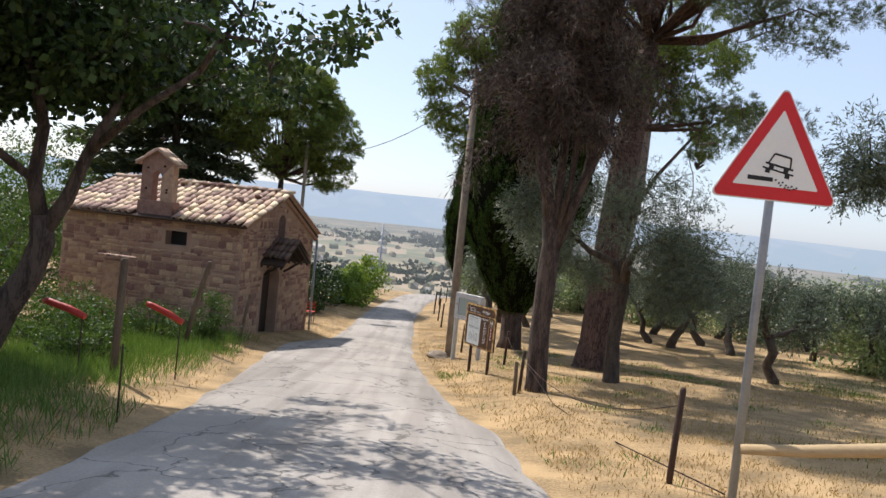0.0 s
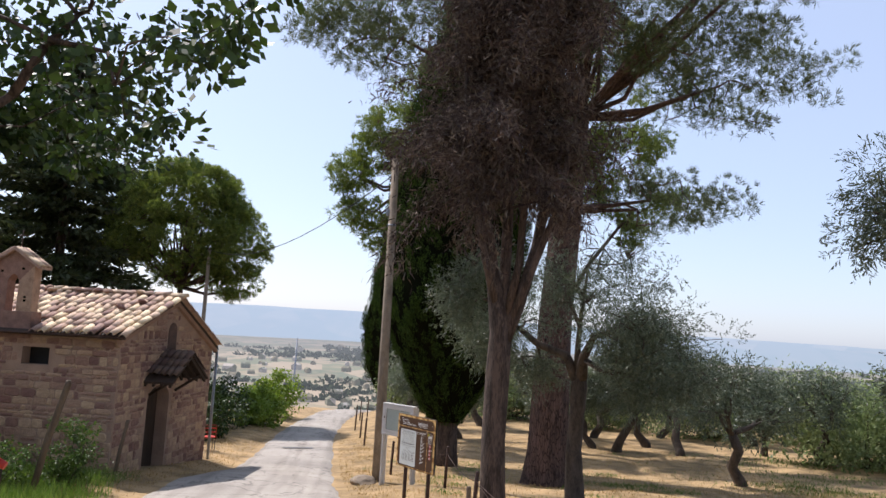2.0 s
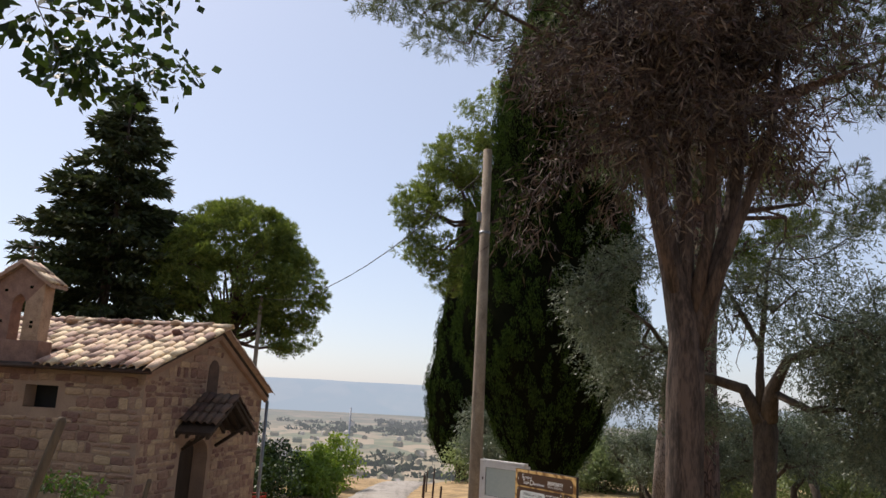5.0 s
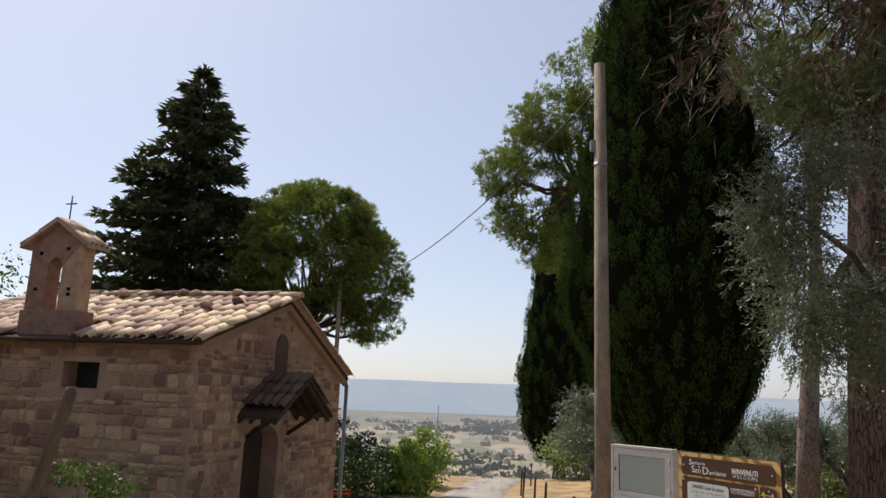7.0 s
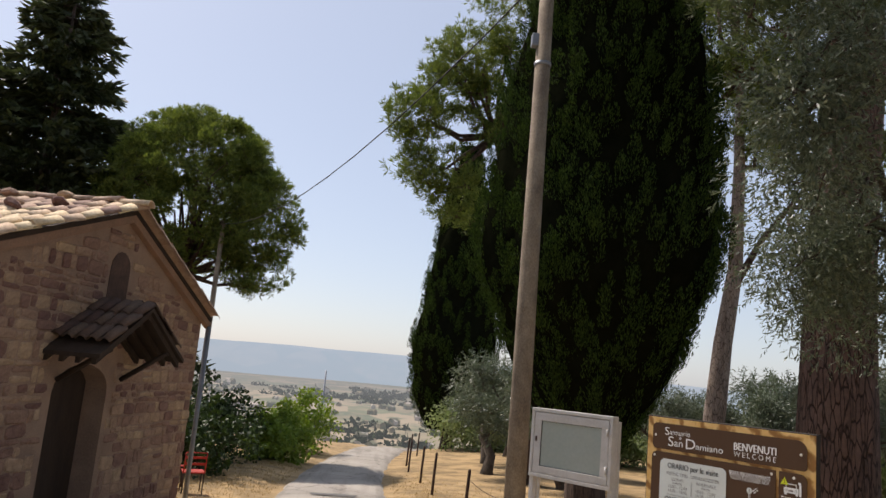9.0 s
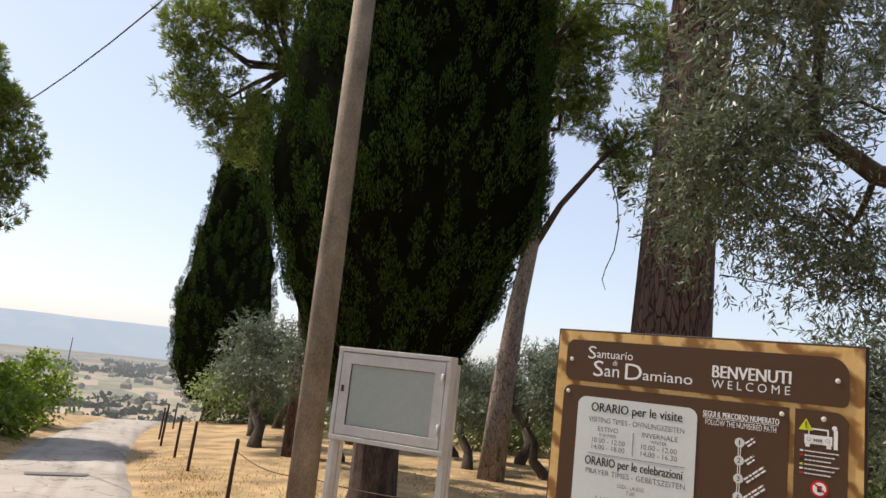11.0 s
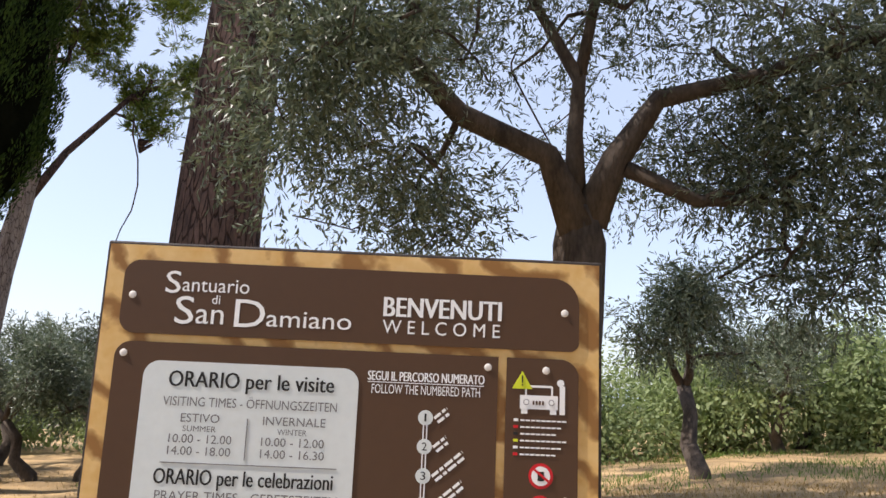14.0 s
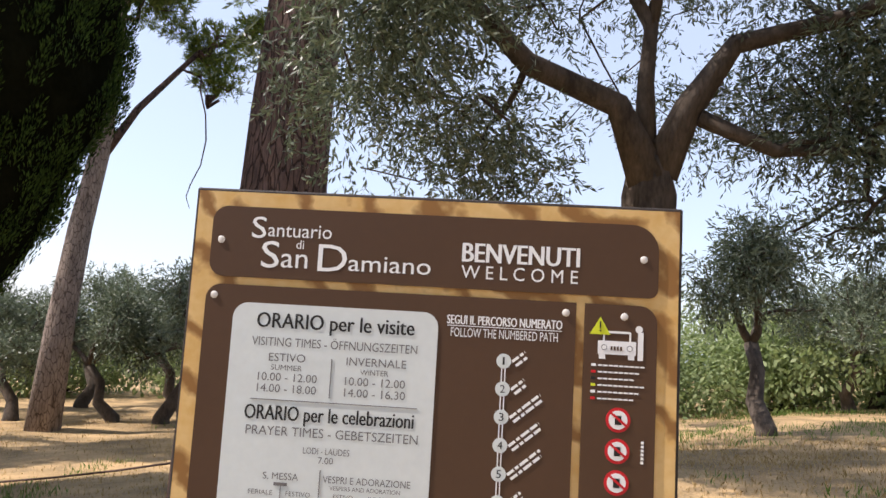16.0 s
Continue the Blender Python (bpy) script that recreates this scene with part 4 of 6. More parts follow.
# ---------------------------------------------------------------- poles, boards, sign
def pole():
    x, y, z = at_ground(0.79, 20.3)
    root = thing("utility_pole", "slightly leaning weathered concrete utility pole beside the lane", "utility pole", pose(x, y, z))
    part("shaft", tube(bmesh.new(), [(0, 0, -0.4), (-0.02, 0, 2.5), (-0.05, 0, 7.7)], [0.125, 0.115, 0.085], 16), M_conc, root)
    bm = bmesh.new()
    tube(bm, [(-0.04, 0, 6.0), (-0.04, 0, 6.05)], [0.105, 0.105], 16)
    part("band", bm, M_steel, root, "steel strap")
    part("junction_box", boxed(-0.2, -0.05, 6.25, -0.11, 0.05, 6.42, bevel=0.01), M_steel, root, "small grey junction box")
    x2, y2, z2 = at_ground(-6.9, 38.3)
    root2 = thing("utility_pole", "thin grey utility pole behind the chapel", "utility pole", pose(x2, y2, z2))
    part("shaft", tube(bmesh.new(), [(0, 0, -0.4), (0, 0, 8.0)], [0.11, 0.08], 12), M_conc, root2)
    p0, p1 = Vector((x - 0.05, y, z + 7.3)), Vector((x2, y2, z2 + 7.9))
    pts = [p0.lerp(p1, k / 12) + Vector((0, 0, -0.9 * 4 * (k / 12) * (1 - k / 12))) for k in range(13)]
    ob = part("overhead_cable", tube(bmesh.new(), pts, [0.012] * 13, 5), M_black, None)
    tagged(ob, "thin overhead cable strung between the poles", "cable")


pole()


def frame_at(p_left, p_right, z):
    """Pose at the middle of two plan points: x to the right as seen from the front, y into the board."""
    d = Vector((p_right[0] - p_left[0], p_right[1] - p_left[1], 0))
    return pose((p_left[0] + p_right[0]) / 2, (p_left[1] + p_right[1]) / 2, z, 0, 0, math.degrees(math.atan2(d.y, d.x))), d.length


m_board, w_board = frame_at((0.94, 16.69), (1.54, 15.73), -0.28)
m_box, w_box = frame_at((0.79, 19.67), (1.43, 18.93), -0.40)


# ---------------------------------------------------------------- distance
def painted_haze_mat(name, near, far, air, scale, reach):
    """Field or hill colours with painted haze: a glow mixed in with distance."""
    m = bpy.data.materials.new(name)
    m.use_nodes = True
    n, l = m.node_tree.nodes, m.node_tree.links
    tc = n.new("ShaderNodeTexCoord")
    mp = n.new("ShaderNodeMapping")
    mp.inputs["Scale"].default_value = (scale, scale * 0.55, scale)
    l.new(tc.outputs["Object"], mp.inputs[0])
    vo = n.new("ShaderNodeTexVoronoi")
    vo.inputs["Scale"].default_value = 1.0
    l.new(mp.outputs[0], vo.inputs["Vector"])
    no = n.new("ShaderNodeTexNoise")
    no.inputs["Scale"].default_value, no.inputs["Detail"].default_value = 2.5, 6
    l.new(mp.outputs[0], no.inputs["Vector"])
    sep = n.new("ShaderNodeSeparateColor")
    l.new(vo.outputs["Color"], sep.inputs[0])
    ramp = n.new("ShaderNodeValToRGB")
    el = ramp.color_ramp.elements
    el[0].color, el[1].color = (*near, 1), (*far, 1)
    for pos, col in ((0.3, (0.16, 0.17, 0.09)), (0.5, (0.31, 0.25, 0.15)), (0.7, (0.20, 0.17, 0.10)), (0.85, (0.10, 0.13, 0.07))):
        x = el.new(pos)
        x.color = (*col, 1)
    add = n.new("ShaderNodeMath")
    add.operation = "MULTIPLY_ADD"
    add.inputs[1].default_value, add.inputs[2].default_value = 0.9, -0.25
    l.new(no.outputs["Fac"], add.inputs[0])
    add2 = n.new("ShaderNodeMath")
    l.new(sep.outputs[0], add2.inputs[0])
    l.new(add.outputs[0], add2.inputs[1])
    l.new(add2.outputs[0], ramp.inputs[0])
    b = n["Principled BSDF"]
    b.inputs["Roughness"].default_value = 1.0
    l.new(ramp.outputs[0], b.inputs["Base Color"])
    # airlight as a glow in the material, stronger along y
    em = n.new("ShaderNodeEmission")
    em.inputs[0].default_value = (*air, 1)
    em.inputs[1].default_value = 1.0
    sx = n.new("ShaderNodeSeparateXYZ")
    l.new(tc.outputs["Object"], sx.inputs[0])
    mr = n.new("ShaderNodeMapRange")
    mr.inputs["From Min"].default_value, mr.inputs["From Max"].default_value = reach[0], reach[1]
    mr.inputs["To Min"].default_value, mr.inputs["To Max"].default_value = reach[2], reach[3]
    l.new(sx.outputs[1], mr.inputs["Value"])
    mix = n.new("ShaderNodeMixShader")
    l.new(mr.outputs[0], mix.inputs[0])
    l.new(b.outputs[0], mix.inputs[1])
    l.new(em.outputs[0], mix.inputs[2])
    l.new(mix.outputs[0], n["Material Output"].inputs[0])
    return m


# colour of the haze glow painted into valley, town and woods
HAZE_GLOW = (0.32, 0.345, 0.375)
M_valley = painted_haze_mat("fields_painted_haze", (0.12, 0.14, 0.07), (0.36, 0.28, 0.18), HAZE_GLOW, 0.009, (110, 3000, 0.04, 0.70))
M_hills = painted_haze_mat("hills_painted_haze", (0.10, 0.12, 0.07), (0.16, 0.16, 0.10), (0.44, 0.55, 0.68), 0.004, (3300, 4700, 0.78, 0.90))


def build_distance():
    ys = [130, 160, 200, 250, 320, 400, 520, 680, 900, 1200, 1600, 2200, 3000, 3900, 4700]
    xs = list(np.linspace(-1, 1, 41))
    v = [(k * (y * 1.5 + 150), y, smooth_prof(y) + 5 + 2.5 * noise.noise((k * y * 0.004, y * 0.004, 2))) for y in ys for k in xs]
    nx = len(xs)
    f = [(j * nx + i, j * nx + i + 1, (j + 1) * nx + i + 1, (j + 1) * nx + i) for j in range(len(ys) - 1) for i in range(nx - 1)]
    tagged(new("backdrop", mesh_from("backdrop", v, f, M_valley, True)), "valley plain of fields far below with painted-on haze", "valley", kind="structure")
    v, f, cols, rows = [], [], 160, 10
    for j in range(rows):
        for i in range(cols):
            k = i / (cols - 1)
            ang = radians(62 - 140 * k)
            r = 3700 + 90 * j
            ridge = 88 + 26 * noise.noise((k * 5, 0.3, 0)) + 9 * noise.noise((k * 17, 1.3, 0)) - 75 * max(0, min((k - 0.55) / 0.22, 1)) + 10 * math.sin(k * 9)
            ridge = max(ridge, 12)
            up = math.sin(math.pi / 2 * j / (rows - 1))
            v.append((-r * math.sin(ang), r * math.cos(ang) * 0.98 + 250, -95 + (95 + ridge) * up + 5 * noise.noise((k * 40, j * 0.6, 5)) * up))
    f = [(j * cols + i, j * cols + i + 1, (j + 1) * cols + i + 1, (j + 1) * cols + i) for j in range(rows - 1) for i in range(cols - 1)]
    tagged(new("backdrop", mesh_from("hills", v, f, M_hills, True)), "hills beyond the valley, pale blue with painted-on haze", "hills", kind="structure")
    # houses and trees of the plain
    rng = np.random.default_rng(5)
    hv, hf, hq = [], [], []
    for i in range(300):
        y = float(rng.choice([rng.uniform(300, 900), rng.uniform(800, 2600), rng.uniform(1000, 1700)]))
        x = rng.normal(-0.05, 0.28) * y if i % 2 else rng.uniform(-0.9, 0.9) * y
        z = smooth_prof(y) + 5
        s = rng.uniform(0.6, 1.4) * (3.0 + y * 0.0035)
        a0 = rng.uniform(0, 3.1)
        c0, s0 = math.cos(a0), math.sin(a0)
        b0 = len(hv)
        for px, py, pz in ((-1, -0.6, 0), (1, -0.6, 0), (1, 0.6, 0), (-1, 0.6, 0), (-1, -0.6, 0.9), (1, -0.6, 0.9), (1, 0.6, 0.9), (-1, 0.6, 0.9), (-1, 0, 1.3), (1, 0, 1.3)):
            hv.append((x + (px * c0 - py * s0) * s, y + (px * s0 + py * c0) * s, z + pz * s))
        hf += [[b0 + q for q in fc] for fc in ((0, 1, 5, 4), (1, 2, 6, 5), (2, 3, 7, 6), (3, 0, 4, 7), (4, 5, 9, 8), (6, 7, 8, 9), (5, 6, 9), (7, 4, 8))]
    M_town = painted_haze_mat("town_painted_haze", (0.36, 0.27, 0.2), (0.5, 0.43, 0.36), HAZE_GLOW, 0.05, (150, 3600, 0.1, 0.75))
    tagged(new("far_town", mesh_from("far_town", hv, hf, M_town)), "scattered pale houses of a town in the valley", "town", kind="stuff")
    P, D = [], []
    hx = hy = ha = 0.0
    for i in range(3600):
        if i % 14 == 0:
            hy = float(rng.choice([rng.uniform(150, 420), rng.uniform(300, 1200), rng.uniform(600, 2600)]))
            hx, ha = rng.uniform(-0.95, 0.95) * hy, rng.normal(0, 0.5)
        step = (i % 14) * (3.0 + hy * 0.006) * rng.uniform(0.9, 1.1)
        x, y = hx + math.cos(ha) * step, hy + math.sin(ha) * step
        s = rng.uniform(0.5, 1.2) * (2.2 + y * 0.003)
        c = np.array([x, y, smooth_prof(y) + 5 + s * 0.6])
        P.append(c + rng.normal(0, 0.5, (16, 3)) * s * np.array([1.3, 1, 0.6]))
        D.append(rnd_dirs(rng, 16))
        hq.append(s)
    P, D = np.concatenate(P), np.concatenate(D)
    ln = np.repeat(np.array(hq), 16)[:, None]
    q = leaves(rng, P, D, 1.0, 0.8)
    q = P[:, None, :] + (q - P[:, None, :]) * ln[:, None, :] * 1.2
    M_wood = painted_haze_mat("woods_painted_haze", (0.035, 0.05, 0.022), (0.06, 0.08, 0.035), HAZE_GLOW, 0.05, (120, 3600, 0.05, 0.72))
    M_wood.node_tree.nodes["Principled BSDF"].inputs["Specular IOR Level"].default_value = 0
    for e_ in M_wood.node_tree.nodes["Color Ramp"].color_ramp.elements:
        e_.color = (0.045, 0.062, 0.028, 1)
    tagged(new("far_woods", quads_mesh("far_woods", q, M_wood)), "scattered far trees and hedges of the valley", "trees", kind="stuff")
    x, y = -8, 118
    ob = part("far_mast", tube(bmesh.new(), [(x, y, smooth_prof(y)), (x, y, -1.2)], [0.2, 0.12], 6), M_steel, None)
    tagged(ob, "thin far electricity mast", "mast")


build_distance()


# ---------------------------------------------------------------- bushes, grass
def bush(name, label, at, radii, n, per, ln, wd, material, seed):
    rng = np.random.default_rng(seed)
    root = thing(name, label, "bush", pose(*at))
    clumps = ellipsoid_tips(rng, (0, 0, radii[2] * 0.75), radii, n, 0.3)
    clumps[:, 2] = np.maximum(clumps[:, 2], 0.08)
    bm = bmesh.new()
    for c in clumps[::3]:
        tube(bm, [(rng.normal(0, 0.1), rng.normal(0, 0.1), -0.05), tuple(c * np.array([0.6, 0.6, 0.5])), tuple(c)], [0.02, 0.012, 0.004], 4)
    part("stem_work", bm, M_bark, root)
    part("foliage", quads_mesh("foliage", broad(per, 0.3 * max(radii) / 1.2, ln, wd)(rng, clumps), material), None, root)
    return root


bush("bush", "dark green roadside bush beyond the chapel", at_ground(-5.1, 31.0), (1.4, 1.5, 1.1), 60, 90, 0.12, 0.08, M_leaf_broad, 71)
bush("bush", "dark green roadside bush beyond the chapel", at_ground(-5.6, 34.5), (1.5, 1.8, 1.4), 60, 90, 0.12, 0.08, M_leaf_broad, 72)
bush("bush", "bright yellow-green bush by the lane", at_ground(-4.0, 37.5), (1.5, 1.8, 1.0), 60, 90, 0.13, 0.10, M_bush_light, 73)
bush("bush", "dark green bush behind the chapel", at_ground(-8.2, 30.0), (2.0, 1.8, 1.6), 60, 80, 0.14, 0.09, M_bush, 74)
bush("bush", "bright yellow-green bush by the lane", at_ground(-3.9, 42.5), (1.8, 1.8, 1.4), 50, 90, 0.14, 0.10, M_bush_light, 75)
bush("bush", "low leafy bush against the chapel wall", at_ground(-4.95, 17.0), (0.75, 0.6, 0.75), 40, 90, 0.055, 0.032, M_bush, 76)
bush("bush", "bramble bush on the bank by the chapel", at_ground(-5.9, 16.2), (0.9, 0.7, 0.5), 40, 80, 0.06, 0.035, M_bush, 77)
bush("bush", "weedy green bush on the bank", at_ground(-6.6, 13.2), (1.2, 0.9, 0.55), 50, 80, 0.06, 0.035, M_bush, 78)
bush("bush", "weedy green bush on the bank", at_ground(-5.4, 11.6), (0.8, 0.8, 0.45), 40, 80, 0.06, 0.03, M_bush, 79)
bush("bush", "weedy green bush on the bank", at_ground(-7.4, 15.6), (1.3, 0.9, 0.7), 50, 80, 0.06, 0.035, M_bush, 80)
bush("bush", "tall leafy bush behind the bank", at_ground(-11.5, 17.5), (2.4, 2.0, 2.5), 90, 90, 0.1, 0.06, M_bush, 81)
bush("bush", "tall leafy bush behind the bank", at_ground(-13.5, 23.0), (2.8, 2.4, 2.8), 90, 90, 0.1, 0.06, M_bush, 82)
bush("bush", "tall leafy bush behind the bank", at_ground(-9.8, 14.0), (1.7, 1.5, 1.9), 80, 90, 0.09, 0.055, M_bush, 83)
bush("bush", "tall dark leafy thicket behind the chapel yard", at_ground(-15.0, 27.5), (2.6, 2.2, 3.6), 130, 90, 0.12, 0.075, M_bush, 84)
for i, (x, y, r) in enumerate(((20.5, 23, 2.2), (22, 19.3, 2.3), (22.5, 15.8, 2.3), (22, 12.3, 2.3), (21, 8.8, 2.2), (19, 28, 2.3), (17.5, 37, 2.3), (13, 40, 2.2), (9, 43, 2.1), (26, 21, 3.0), (27, 15, 3.0), (24, 30, 2.8), (5, 48, 1.9), (22, 36, 2.6))):
    bush("bush", "pale green thicket at the edge of the grove", at_ground(x, y), (r * 1.6, r * 1.1, r * 0.74), 96, 110, 0.17, 0.085, M_hedge, 90 + i)


def grass_patch(name, label, area, n, height, material, seed, keep):
    """Blades standing on the ground inside an area where keep() says so."""
    rng = np.random.default_rng(seed)
    P = []
    while len(P) < n:
        x, y = rng.uniform(area[0], area[1]), rng.uniform(area[2], area[3])
        if rng.random() < keep(x, y):
            P.append((x, y, ground_z(x, y) - 0.01))
    P = np.array(P)
    d = np.array([0, 0, 1.0]) + rng.normal(0, 0.38, (n, 3)) * np.array([1, 1, 0.2])
    q = leaves(rng, P, d, height, 0.011, 0.5)
    q[:, 0] = P + (q[:, 1] - P) * 0.25
    tagged(new(name, quads_mesh(name, q, material)), label, "grass", kind="stuff")


def road_gap(x, y):
    left, right = float(np.interp(y, ROAD_Y, ROAD_L)), float(np.interp(y, ROAD_Y, ROAD_R))
    return max(left - x, x - right)


def patchy(x, y, s=0.8):
    return noise.noise((x * s, y * s, 4.4))


def in_chapel(x, y):
    q = CH.inverted() @ Vector((x, y, 0))
    return -0.1 < q.x < W + 0.1 and -0.1 < q.y < L + 0.1


grass_patch("long_grass", "long green grass on the shaded bank", (-12, -2.3, -1.0, 20.5), 76000, 0.26, M_grass, 101,
            lambda x, y: 0 if in_chapel(x, y) or road_gap(x, y) < (0.08 if y < 9 else 0.4) + 0.4 * patchy(x, y, 1.3) else min(1, max(0, (x + 10.6) / 3 + 1.2 * patchy(x, y, 0.5))) * min(1, max(0, (20.5 - y) / 3 + patchy(x, y, 0.6)), max(0, (y + 0.5) / 2 + patchy(x, y, 0.6))) * min(1, max(0.22, (road_gap(x, y) - 0.2) / 1.3 + 0.5 * patchy(x, y))))
grass_patch("dry_grass", "dry straw stubble along the verge", (-6, 0.9, 3, 36), 14000, 0.06, M_straw, 102,
            lambda x, y: 0 if in_chapel(x, y) or road_gap(x, y) < 0.02 else 0.55 + 0.6 * patchy(x, y))
grass_patch("dry_grass", "dry straw stubble of the field", (0.3, 13, 2.5, 34), 60000, 0.06, M_straw, 103,
            lambda x, y: 0 if road_gap(x, y) < 0.03 else (0.5 + 0.8 * patchy(x, y, 0.6)) * max(0.12, 1 - (y - 3) / 34))
grass_patch("green_tufts", "pale green grass between the olive trees", (9, 21, 12, 30), 9000, 0.13, M_grass, 105,
            lambda x, y: max(0, patchy(x, y, 0.5) + 0.25) * min(1, (x - 9) / 3))
grass_patch("green_tufts", "sparse green weeds in the verge", (0.2, 8, 3, 26), 5000, 0.11, M_grass, 104,
            lambda x, y: 0 if road_gap(x, y) < 0.05 else max(0, patchy(x, y, 1.1) - 0.22) * 2)


# ---------------------------------------------------------------- loose things by the lane
def post(name, label, cat, at, h, r, material, lean=(0, 0), sides=8, group=""):
    ob = part(name, tube(bmesh.new(), [(0, 0, -0.25), (lean[0] * 0.5, lean[1] * 0.5, h * 0.5), (lean[0], lean[1], h * 0.97), (lean[0], lean[1], h)], [r, r, r * 0.95, r * 0.7], sides, 0.12), material, None)
    ob.matrix_basis = pose(*at)
    return tagged(ob, label, cat, group)


M_postwood = mat("grey_split_wood", (0.17, 0.125, 0.085), (0.085, 0.06, 0.042), 0.9, 7, 60, 0.6, stretch=(1, 1, 0.2))
M_redcap = mat("faded_red_plastic", (0.46, 0.045, 0.03), (0.34, 0.03, 0.022), 0.5, 6, 40, 0.1)
M_palewood = mat("peeled_pole_wood", (0.48, 0.36, 0.20), (0.36, 0.25, 0.13), 0.75, 5, 45, 0.3, stretch=(0.2, 1, 1))
FENCE = []
for x, y, h in ((2.52, 7.0, 0.95), (1.89, 13.6, 0.8), (2.1, 18.3, 0.85), (1.2, 22.0, 0.85), (0.97, 25.9, 0.95), (0.72, 30.3, 1.0), (0.62, 33.2, 1.0), (0.45, 36.8, 1.0), (0.5, 39.4, 1.0), (0.75, 42.2, 1.0), (1.2, 45.0, 1.0)):
    g = at_ground(x, y)
    post("fence_post", "rusty brown iron fence post in dry grass", "fence post", g, h, 0.032, M_iron, (0.04, 0.02), 6, "fence posts")
    FENCE.append(Vector(g) + Vector((0.03, 0, h * 0.82)))
post("fence_post", "short weathered stake beside the dead tree", "fence post", at_ground(1.78, 13.3), 0.62, 0.035, M_postwood, (-0.02, 0), 8, "fence posts")
for k, (p0, p1) in enumerate(zip(FENCE[:4], FENCE[1:5])):
    pts = [p0.lerp(p1, i / 10) + Vector((0, 0, -(0.35 if k == 0 else 0.1) * 4 * (i / 10) * (1 - i / 10))) for i in range(11)]
    ob = part("fence_wire", tube(bmesh.new(), pts, [0.006] * 11, 5), M_iron, None)
    tagged(ob, "slack rusty wire between the fence posts", "wire")
p0 = Vector(at_ground(1.93, 13.62)) + Vector((0, 0, 0.62))
pts = [p0, p0 + Vector((0.3, -1.8, -0.32)), p0 + Vector((0.55, -3.6, -0.2)), Vector(at_ground(2.6, 8.2)) + Vector((0, 0, 0.08)), Vector(at_ground(2.9, 6.6)) + Vector((0, 0, 0.05))]
tagged(part("fence_wire", tube(bmesh.new(), pts, [0.008] * 5, 5), M_iron, None), "slack cable sagging to the dry grass", "wire")
# timber barrier beside the sign
z = ground_z(2.3, 5.0)
ob = part("timber_rail", tube(bmesh.new(), [(0, 0, 0), (0.35, -0.15, 0.07), (1.1, -0.5, 0.27), (2.4, -1.1, 0.62)], [0.035, 0.042, 0.05, 0.055], 12, 0.06), M_palewood, None)
ob.matrix_basis = pose(2.27, 5.0, 0.26)
tagged(ob, "peeled wooden rail fixed to the sign post", "barrier rail")
# left bank
post("wooden_post", "old grey wooden post on the grassy bank", "wooden post", at_ground(-4.35, 10.5), 1.75, 0.055, M_postwood, (0.03, 0))
post("leaning_post", "old timber leaning out of the bush", "wooden post", at_ground(-5.2, 16.0), 1.95, 0.06, M_postwood, (0.45, 0.0))
post("leaning_post", "short old timber leaning on the chapel wall", "wooden post", at_ground(-4.62, 18.6), 1.2, 0.04, M_postwood, (0.16, 0.1))


def marker(at, yaw, tilt, stake_h):
    root = thing("red_marker", "faded red plastic marker on a thin stake", "marker", pose(*at, 0, 0, yaw), "red markers")
    part("stake", tube(bmesh.new(), [(0, 0, -0.2), (0.01, 0, stake_h)], [0.013, 0.011], 6), M_iron, root)
    s, c = math.sin(radians(tilt)), math.cos(radians(tilt))
    pts = [(-0.58 * c, 0, stake_h + 0.58 * s), (-0.5 * c, 0, stake_h + 0.52 * s), (-0.2 * c, 0, stake_h + 0.24 * s), (0.05 * c, 0, stake_h - 0.03)]
    part("cap", tube(bmesh.new(), pts, [0.04, 0.05, 0.052, 0.045], 10, 0.05), M_redcap, root, "faded red plastic tube")


marker(at_ground(-3.83, 11.6), 0, 22, 0.95)
g = at_ground(-4.72, 10.2)
marker(g, -5, 14, -0.25 - g[2])
post("thin_stake", "thin iron stake in the grass", "stake", at_ground(-3.15, 7.8), 0.85, 0.012, M_iron, (0, 0), 6)
# bollard cone of earth round the pole foot
bm = bmesh.new()
bmesh.ops.create_icosphere(bm, subdivisions=3, radius=0.32)
for v in bm.verts:
    v.co = Vector((v.co.x, v.co.y * 1.2, v.co.z * 0.5)) * (1 + 0.25 * noise.noise(v.co * 4))
ob = part("pole_footing", bm, M_conc, None)
ob.matrix_basis = pose(*at_ground(0.5, 20.1, 0.02))
tagged(ob, "rough concrete lump at the pole's foot", "footing")


def garden_chair(at, yaw):
    root = thing("garden_chair", "red garden chair beside the chapel", "chair", pose(*at, 0, 0, yaw), "red garden chairs")
    part("seat", boxed(-0.21, -0.2, 0.40, 0.21, 0.2, 0.43, bevel=0.01), M_redcap, root)
    part("backrest", tube(bmesh.new(), [(-0.2, 0.19, 0.42), (-0.2, 0.22, 0.8), (0.2, 0.22, 0.8), (0.2, 0.19, 0.42)], [0.014] * 4, 8), M_redcap, root)
    for z in (0.56, 0.68):
        part("slat", boxed(-0.2, 0.195, z, 0.2, 0.21, z + 0.05, bevel=0.004), M_redcap, root)
    for x in (-0.19, 0.19):
        for y in (-0.18, 0.19):
            part("leg", tube(bmesh.new(), [(x, y, 0), (x, y, 0.41)], [0.012, 0.012], 6), M_iron, root)


garden_chair(at_ground(-4.3, 27.2), 200)
garden_chair(at_ground(-4.9, 27.8), 150)


